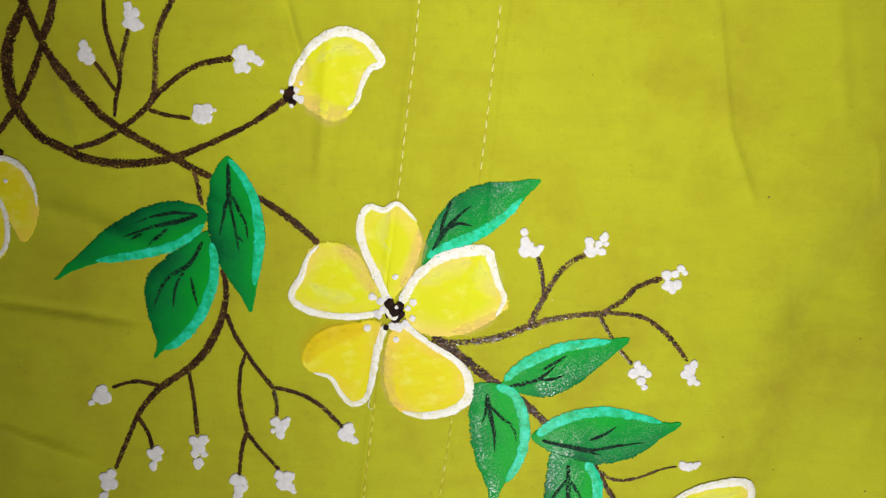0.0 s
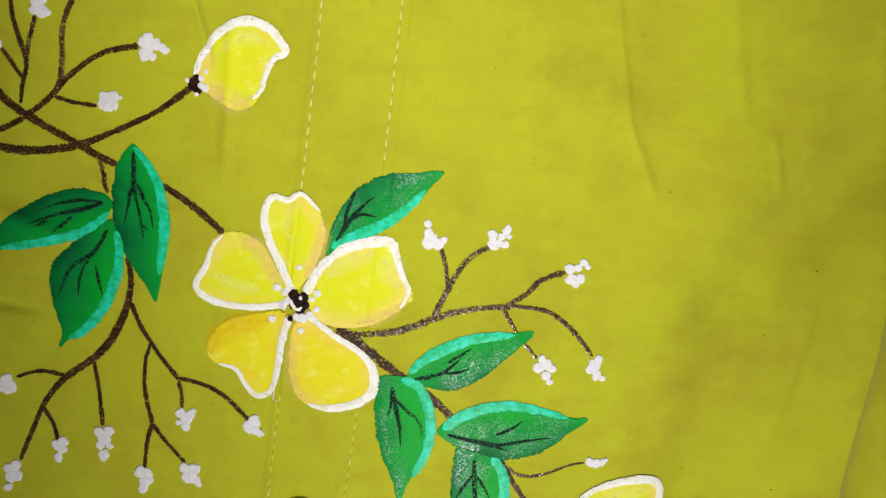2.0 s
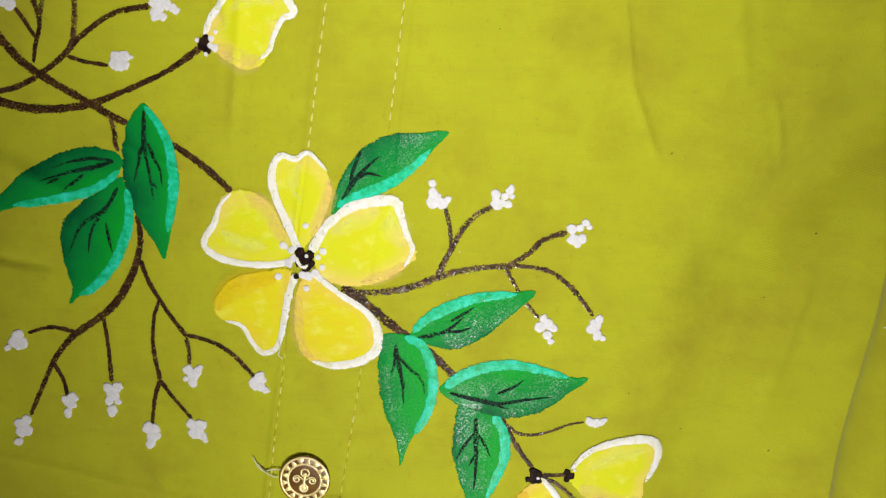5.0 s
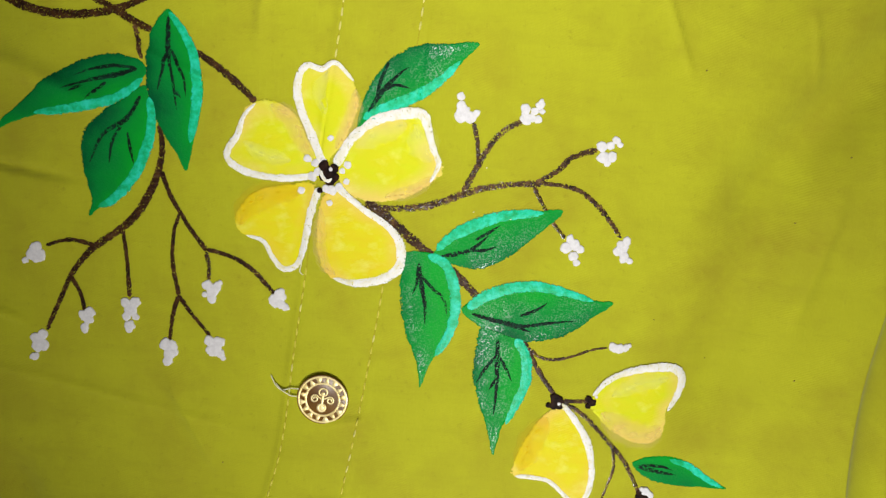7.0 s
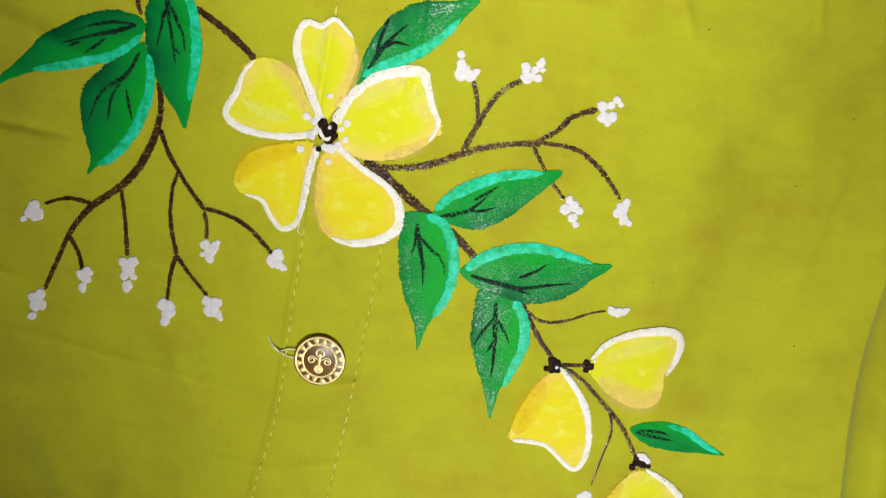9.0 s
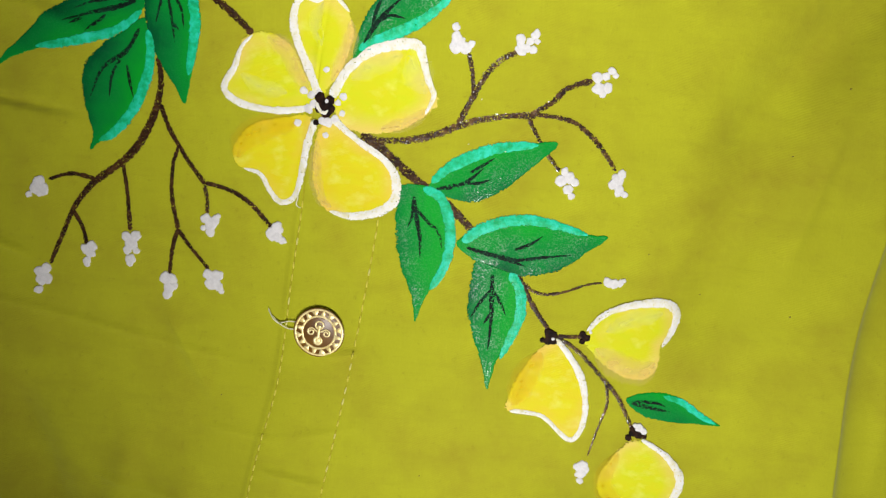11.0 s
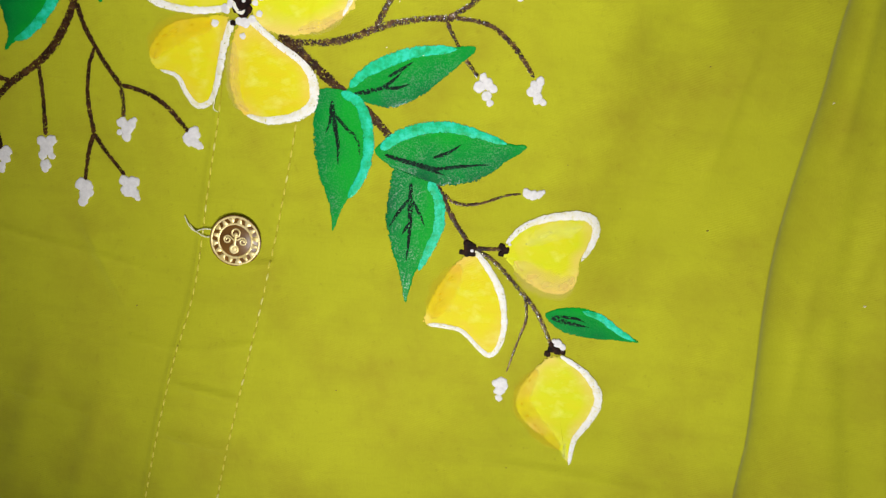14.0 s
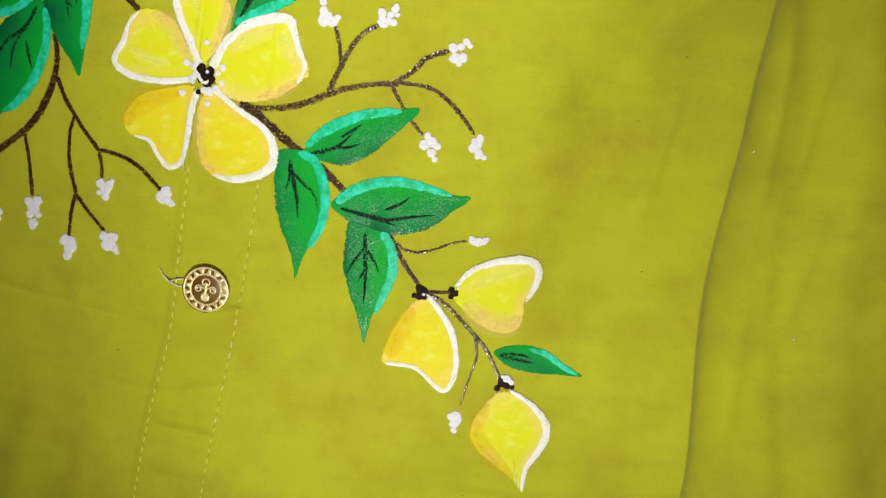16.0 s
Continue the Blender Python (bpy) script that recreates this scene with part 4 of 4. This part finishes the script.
blossom("painted_bud", [(-108.9, 43.4)], [(-112.4, 41.5), (-107.6, 42.3), (-103.5, 40.4), (-100, 36.6), (-98, 31.1), (-98.3, 26.3), (-101.2, 20), (-104.2, 18.1), (-106.4, 22), (-108.7, 25.2), (-112.1, 27.6), (-114.8, 32.3)], [(-111.6, 41.5), (-106.1, 41.2), (-101.6, 38.1), (-99.1, 32.2), (-98.6, 28.3)], [9, 10, 9, 4], M_PETAL_DEEP, 25,
        [(-107.1, 35.3, 0.6), (-109.6, 38.5, 0.6)], "partly seen yellow painted blossom with white outline", [(-108.6, 43.1, 1.3), (-109.6, 42, 0.9)])
blossom("painted_bud", [(-113.4, 30.4)], [(-114.9, 31.5), (-110.1, 31.9), (-108, 28.3), (-107.3, 22.8), (-108.2, 17.3), (-110.9, 13.2), (-115.4, 12.9), (-118, 18), (-117.6, 26)], [(-110.9, 31.8), (-108.3, 27.2), (-107.9, 21.2), (-109.2, 16.5), (-112.5, 13.6)], [8, 9, 10, 8], M_PETAL_DEEP, 26,
        [(-111.4, 30.4, 0.6)], "partly seen yellow painted petal with white outline", [(-113.9, 30.7, 1.1)])


# ---- white bud clusters ----
def cluster(spots, seed):
    builds = [dome(x, y, r * 1.16, 0.24 + 0.012 * ((k * 7 + seed) % 3), M_DAB, 0.14, seed * 5 + k, 0.9, k * 0.8 + seed) for k, (x, y, r) in enumerate(spots)]
    ob = thing("white_blossom", builds[0], ground(spots))
    for b in builds[1:]:
        part("dab", b, ob)
    return tagged(ob, "small cluster of thick white paint dabs at twig tip", "blossom", "white blossoms")


cluster([(-83, 71.5, 1.2), (-83.4, 69, 1.6), (-81.9, 68.2, 1.7), (-82.6, 70, 1.4)], 0)
cluster([(-70, 81.3, 1.1), (-69.9, 78.9, 1.5), (-69, 76.8, 1.9), (-67.4, 76.2, 1.1), (-70.7, 76.9, 1.2), (-68.1, 79.7, 1.1)], 1)
cluster([(-39.2, 69.3, 1.5), (-40.8, 68.3, 1.4), (-37.4, 67.9, 1.4), (-40.3, 65.4, 1.6), (-38.5, 64.7, 1.1), (-35.5, 66.9, 1.2), (-34.7, 66.2, 0.9), (-39.3, 67.3, 1.4)], 2)
cluster([(-52.2, 54.1, 1.6), (-50, 54.1, 1.6), (-51.4, 52.5, 1.9), (-52.9, 52.2, 1.3), (-49.8, 52, 1.3), (-47.8, 54.1, 0.5)], 3)
cluster([(35.2, 21.7, 1), (35.5, 19.1, 1.3), (35.2, 16.7, 1.6), (37.8, 16.4, 1.5), (39.4, 17.3, 1), (36.7, 17.7, 1.2)], 4)
cluster([(52.3, 18.9, 1.3), (52.6, 16.6, 1.5), (54.8, 18.6, 1), (56.1, 20.4, 1.2), (55.7, 16.5, 1), (54.1, 16.8, 1), (56.6, 18.6, 0.7)], 5)
cluster([(73, 10.2, 1.3), (73.7, 7.4, 1.5), (75.8, 7.7, 1.2), (75.2, 10.5, 1), (76.6, 11.9, 1), (77.7, 10.7, 0.7), (74.7, 6, 0.9)], 6)
cluster([(65.7, -17.2, 1.5), (67.8, -16.4, 1.4), (69.4, -17.6, 1.1), (67.7, -19.6, 1.2), (68.8, -21.4, 0.9), (66.5, -14.9, 1.1)], 7)
cluster([(81.9, -14.9, 1.2), (80.8, -16.5, 1.6), (80, -17.6, 1.4), (81.6, -19, 1.2), (81.3, -20.1, 0.9), (83.1, -20.3, 0.9)], 8)
cluster([(81.4, -45.4, 1.3), (83, -45.6, 1.4), (84.6, -45.3, 1), (85.6, -44.6, 0.6), (80.8, -44.6, 0.8)], 9)
cluster([(-86.1, -25.3, 1.7), (-87.4, -27.4, 1.7), (-85, -27.3, 1.7), (-86.1, -28.4, 1.4), (-89.6, -29.3, 0.9)], 10)
cluster([(-72.9, -44.7, 1.4), (-70.7, -43.7, 1.4), (-71.4, -46, 1.4), (-72.6, -48.2, 1.2), (-72.5, -49.3, 0.9)], 11)
cluster([(-59.4, -40.2, 1.5), (-56.6, -39.8, 1.5), (-58.2, -42.3, 1.7), (-59.5, -44.3, 1.2), (-56.7, -44.1, 1), (-58.5, -46.8, 1.4), (-58.7, -48.1, 1)], 12)
cluster([(-87.3, -52.6, 1.7), (-85.5, -51.3, 1.4), (-85.6, -54.3, 1.7), (-87.3, -55.2, 1.5), (-88.2, -58.1, 1.2)], 13)
cluster([(-47.6, -52, 1.7), (-45.7, -51.9, 1.5), (-46.5, -54.6, 1.5), (-47.1, -56.7, 1.4), (-44.8, -54, 1)], 14)
cluster([(-33.9, -50.1, 1.7), (-31.7, -50, 1.7), (-32.6, -52.3, 1.9), (-31, -53.3, 1.2), (-30.2, -54.6, 0.7), (-34.2, -52.5, 1.2)], 15)
cluster([(-34.6, -33.3, 1.5), (-33.2, -34.7, 1.8), (-31.6, -33.5, 1.2), (-33.3, -37.3, 1.2), (-35.4, -36.1, 0.8), (-30.9, -32.4, 0.7)], 16)
cluster([(-13.4, -34.6, 1.5), (-15.2, -36.3, 1.5), (-13.4, -37.5, 1.5), (-11.8, -38.4, 1), (-14.9, -37.7, 1), (-12.7, -35.4, 1)], 17)
cluster([(78.5, -100.7, 1.5), (77.2, -101.3, 1.3), (78.2, -103.5, 1.5), (79.6, -102, 1), (78.1, -105.8, 1)], 18)


# ---- button ----
def turned(profile, sides=48):
    """A round body from radius, height pairs (mm)."""
    verts, faces = [], []
    for r, z in profile:
        for k in range(sides):
            a = 2 * math.pi * k / sides
            verts.append((r * math.cos(a), r * math.sin(a), z))
    n = len(profile)
    for j in range(n - 1):
        for k in range(sides):
            k2 = (k + 1) % sides
            faces.append((j * sides + k, j * sides + k2, (j + 1) * sides + k2, (j + 1) * sides + k))
    faces.append(tuple(range((n - 1) * sides, n * sides)))
    faces.append(tuple(reversed(range(sides))))
    return verts, faces


def wire(points, radius, sides=8, fade=False):
    """A round wire through 3D control points (mm)."""
    p = spline(points, 0.15)
    n = len(p)
    tan = np.gradient(p, axis=0)
    verts, faces = [], []
    for i in range(n):
        t = Vector(tan[i]).normalized()
        side = t.cross(Vector((0, 0, 1)))
        side = side.normalized() if side.length > 1e-4 else Vector((1, 0, 0))
        up = side.cross(t)
        r = radius * (0.35 + 0.65 * min(1, (n - 1 - i) / 6, (i + 1) / 4)) if fade else radius
        for k in range(sides):
            a = 2 * math.pi * k / sides
            verts.append(tuple(Vector(p[i]) + side * (r * math.cos(a)) + up * (r * math.sin(a))))
    for i in range(n - 1):
        for k in range(sides):
            k2 = (k + 1) % sides
            faces.append((i * sides + k, i * sides + k2, (i + 1) * sides + k2, (i + 1) * sides + k))
    faces.append(tuple(reversed(range(sides))))
    faces.append(tuple(range((n - 1) * sides, n * sides)))
    return verts, faces


def spiral(cx, cy, r0, r1, a0, a1, z, count=14):
    out = []
    for t in np.linspace(0, 1, count):
        a = radians(a0 + (a1 - a0) * t)
        r = r0 + (r1 - r0) * t
        out.append((cx + r * math.cos(a), cy + r * math.sin(a), z))
    return out


def make_button(x, y):
    base = float(lie(x, y))
    at = pose(x * MM, y * MM, (base + 0.25) * MM, 0.8, 1.2, -6)
    at = at @ Matrix.Diagonal((1.0, 1.0, 0.38, 1.0))

    def piece(name, vf, material, parent, label=""):
        v, f = vf
        ob = new(name, mesh_from(name, np.array(v) * MM, f, material))
        if parent is None:
            ob.matrix_world = at
        else:
            ob.parent = parent
        return tagged(ob, label)

    body = piece("button", turned([(6.6, 0.1), (7.25, 0.45), (7.45, 0.9), (7.4, 1.3), (7.2, 1.45)]), M_ENAMEL, None)
    tagged(body, "round gilt and dark brown enamel metal button sewn on placket", "button")
    for name, r, w, h in (("outer_ring", 6.85, 0.32, 0.4), ("inner_ring", 4.85, 0.34, 0.4)):
        prof = [(r - w, 1.45), (r - w * 0.8, 1.45 + h * 0.7), (r, 1.45 + h), (r + w * 0.8, 1.45 + h * 0.7), (r + w, 1.45)]
        v, f = turned(prof)
        piece(name, (v, f[:-2]), M_GOLD, body, "polished gold ring")
    teeth = 16
    for k in range(teeth):
        a = 2 * math.pi * (k + 0.25) / teeth
        b = a + 0.84 * 2 * math.pi / teeth
        flip = k % 2
        r_in, r_out = (4.98, 6.75)
        pts = [(r_in, a + 0.13 * (1 - flip)), (r_out, a + 0.13 * flip), (r_out, b - 0.13 * flip), (r_in, b - 0.13 * (1 - flip))]
        mid = [(0.5 * (r_in + r_out), 0.5 * (a + b))]
        verts = [(r * math.cos(q), r * math.sin(q), 1.46) for r, q in pts] + [(r * math.cos(q) * 0.985, r * math.sin(q) * 0.985, 1.8) for r, q in pts]
        verts += [(r * math.cos(q), r * math.sin(q), 1.83) for r, q in mid]
        faces = [(0, 1, 5, 4), (1, 2, 6, 5), (2, 3, 7, 6), (3, 0, 4, 7), (4, 5, 8), (5, 6, 8), (6, 7, 8), (7, 4, 8)]
        piece("rim_scroll", (verts, faces), M_GOLD, body, "raised gold scroll")
    z = 1.68
    piece("swirl", wire(spiral(-2.2, 0.0, 0.35, 1.15, 200, -290, z) + [(-1.0, 0.55, z), (-0.35, 0.2, z)], 0.24), M_GOLD, body)
    piece("swirl", wire(spiral(2.2, 0.0, 0.35, 1.15, -20, 470, z) + [(1.0, 0.55, z), (0.35, 0.2, z)], 0.24), M_GOLD, body)
    piece("loop", wire(spiral(0.0, 2.25, 1.15, 1.15, -80, 270, z), 0.26), M_GOLD, body)
    piece("loop", wire(spiral(0.0, -2.45, 1.0, 1.0, 90, 440, z), 0.42), M_GOLD, body)
    v, f = turned([(0.95, 1.45), (0.85, 1.8), (0.4, 1.95)], 20)
    piece("boss", ([(a, b - 2.45, c) for a, b, c in v], f), M_GOLD, body)
    v, f = turned([(0.62, 1.45), (0.55, 1.9), (0.25, 2.05)], 20)
    piece("boss", ([(a, b + 1.75, c) for a, b, c in v], f), M_GOLD, body)
    piece("bar", wire([(0, 1.3, z + 0.05), (0, 0.4, z + 0.1), (0, -0.5, z + 0.1), (0, -1.4, z + 0.05)], 0.42), M_GOLD, body)
    return body


make_button(-0.4, -64.3)


def loose_thread(points, radius):
    pts = [(x, y, float(lie(x, y)) + h) for (x, y), h in points]
    v, f = wire(pts, radius, 6, True)
    o = pts[0]
    ob = thing("loose_thread", (v, f, M_COTTON, None), o)
    return tagged(ob, "frayed cream thread end poking out beside button", "thread", "loose threads")


THREAD_ENDS = [(-6.5, -61.7), (-9.3, -61.6), (-12.5, -62.4), (-14.2, -61.2), (-15.9, -58.3)]
loose_thread(list(zip(THREAD_ENDS, (0.6, 0.8, 0.6, 0.9, 0.5))), 0.17)
THREAD_ENDS = [(-6.5, -63.7), (-9.3, -63.8), (-11.7, -62.7), (-13.5, -61.6), (-14.5, -60.5)]
loose_thread(list(zip(THREAD_ENDS, (0.5, 0.7, 1.0, 0.6, 0.4))), 0.17)
THREAD_ENDS = [(-11.3, -62.5), (-12.6, -62.7), (-13.7, -62.2)]
loose_thread(list(zip(THREAD_ENDS, (0.5, 0.5, 0.4))), 0.12)
THREAD_ENDS = [(-7.9, -23.1), (-7.1, -25.4), (-7.6, -27.7), (-6.3, -28.7)]
loose_thread(list(zip(THREAD_ENDS, (0.7, 0.8, 0.5, 0.4))), 0.14)


# ---- lint and glint specks on the cloth ----
for x, y, r, pale in ((98.3, 30.7, 0.35, False), (179.3, -70.6, 0.4, True), (160.5, -15.4, 0.35, True), (127, -8, 0.25, False), (-30, -86, 0.25, False), (138.8, 10.1, 0.3, False), (131.7, -52, 0.32, False), (91.7, -36.7, 0.22, False), (82, -127, 0.25, False), (30.4, -106.5, 0.2, False), (52, 62, 0.2, False), (108, -48, 0.2, False),
                      # these four are tiny glints, set down as pale dabs
                      *((x, y, 0.22, True) for x, y in [(42.9, 3.3), (37.5, -3), (40, -8.7), (50.1, -10.2)])):
    ob = thing("lint", dome(x, y, r, 0.25, M_COTTON if pale else M_LINT, 0.05, x, 0.6, 0.6, 8), (x, y, float(lie(x, y))))
    tagged(ob, "tiny pale speck on olive cloth, lint and dabbed-in glints alike" if pale else "tiny dark speck of lint on olive cloth", "lint", "lint specks")


# ---- ceiling lamp and added fill stand ----
def make_ceiling_lamp():
    x, y, z = LAMP
    v, f = turned([(128, 0), (140, 20), (140, 120), (120, 136)], 40)
    ob = new("ceiling_lamp", mesh_from("ceiling_lamp", [(x + a * MM, y + b * MM, z + 0.004 + c * MM) for a, b, c in v], f, M_WALL))
    return tagged(ob, "round white ceiling lamp", "lamp")


def make_fill_stand():
    """Added, unseen stand beside the cloth; bent arms reach two fill heads over it."""
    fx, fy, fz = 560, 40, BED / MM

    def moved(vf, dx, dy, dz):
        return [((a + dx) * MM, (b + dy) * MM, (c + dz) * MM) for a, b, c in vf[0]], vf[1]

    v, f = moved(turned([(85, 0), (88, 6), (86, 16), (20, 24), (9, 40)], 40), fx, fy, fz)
    base = tagged(new("fill_stand", mesh_from("fill_stand", v, f, M_WALL)), "unseen white stand with two added fill heads beside the cloth", "lamp")
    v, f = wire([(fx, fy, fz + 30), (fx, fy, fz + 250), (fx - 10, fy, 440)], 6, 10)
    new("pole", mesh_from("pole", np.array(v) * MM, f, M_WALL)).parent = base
    for head_at, head_aim, watts, cone in FILL_HEADS:
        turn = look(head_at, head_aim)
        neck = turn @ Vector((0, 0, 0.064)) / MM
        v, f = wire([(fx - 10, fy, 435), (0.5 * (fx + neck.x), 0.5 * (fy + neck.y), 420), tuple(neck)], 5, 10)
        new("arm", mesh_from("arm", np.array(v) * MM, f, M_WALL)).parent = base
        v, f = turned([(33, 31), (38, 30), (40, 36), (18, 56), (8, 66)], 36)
        new("fill_head", mesh_from("fill_head", [turn @ (Vector(q) * MM) for q in v], f, M_WALL)).parent = base


make_ceiling_lamp()
make_fill_stand()
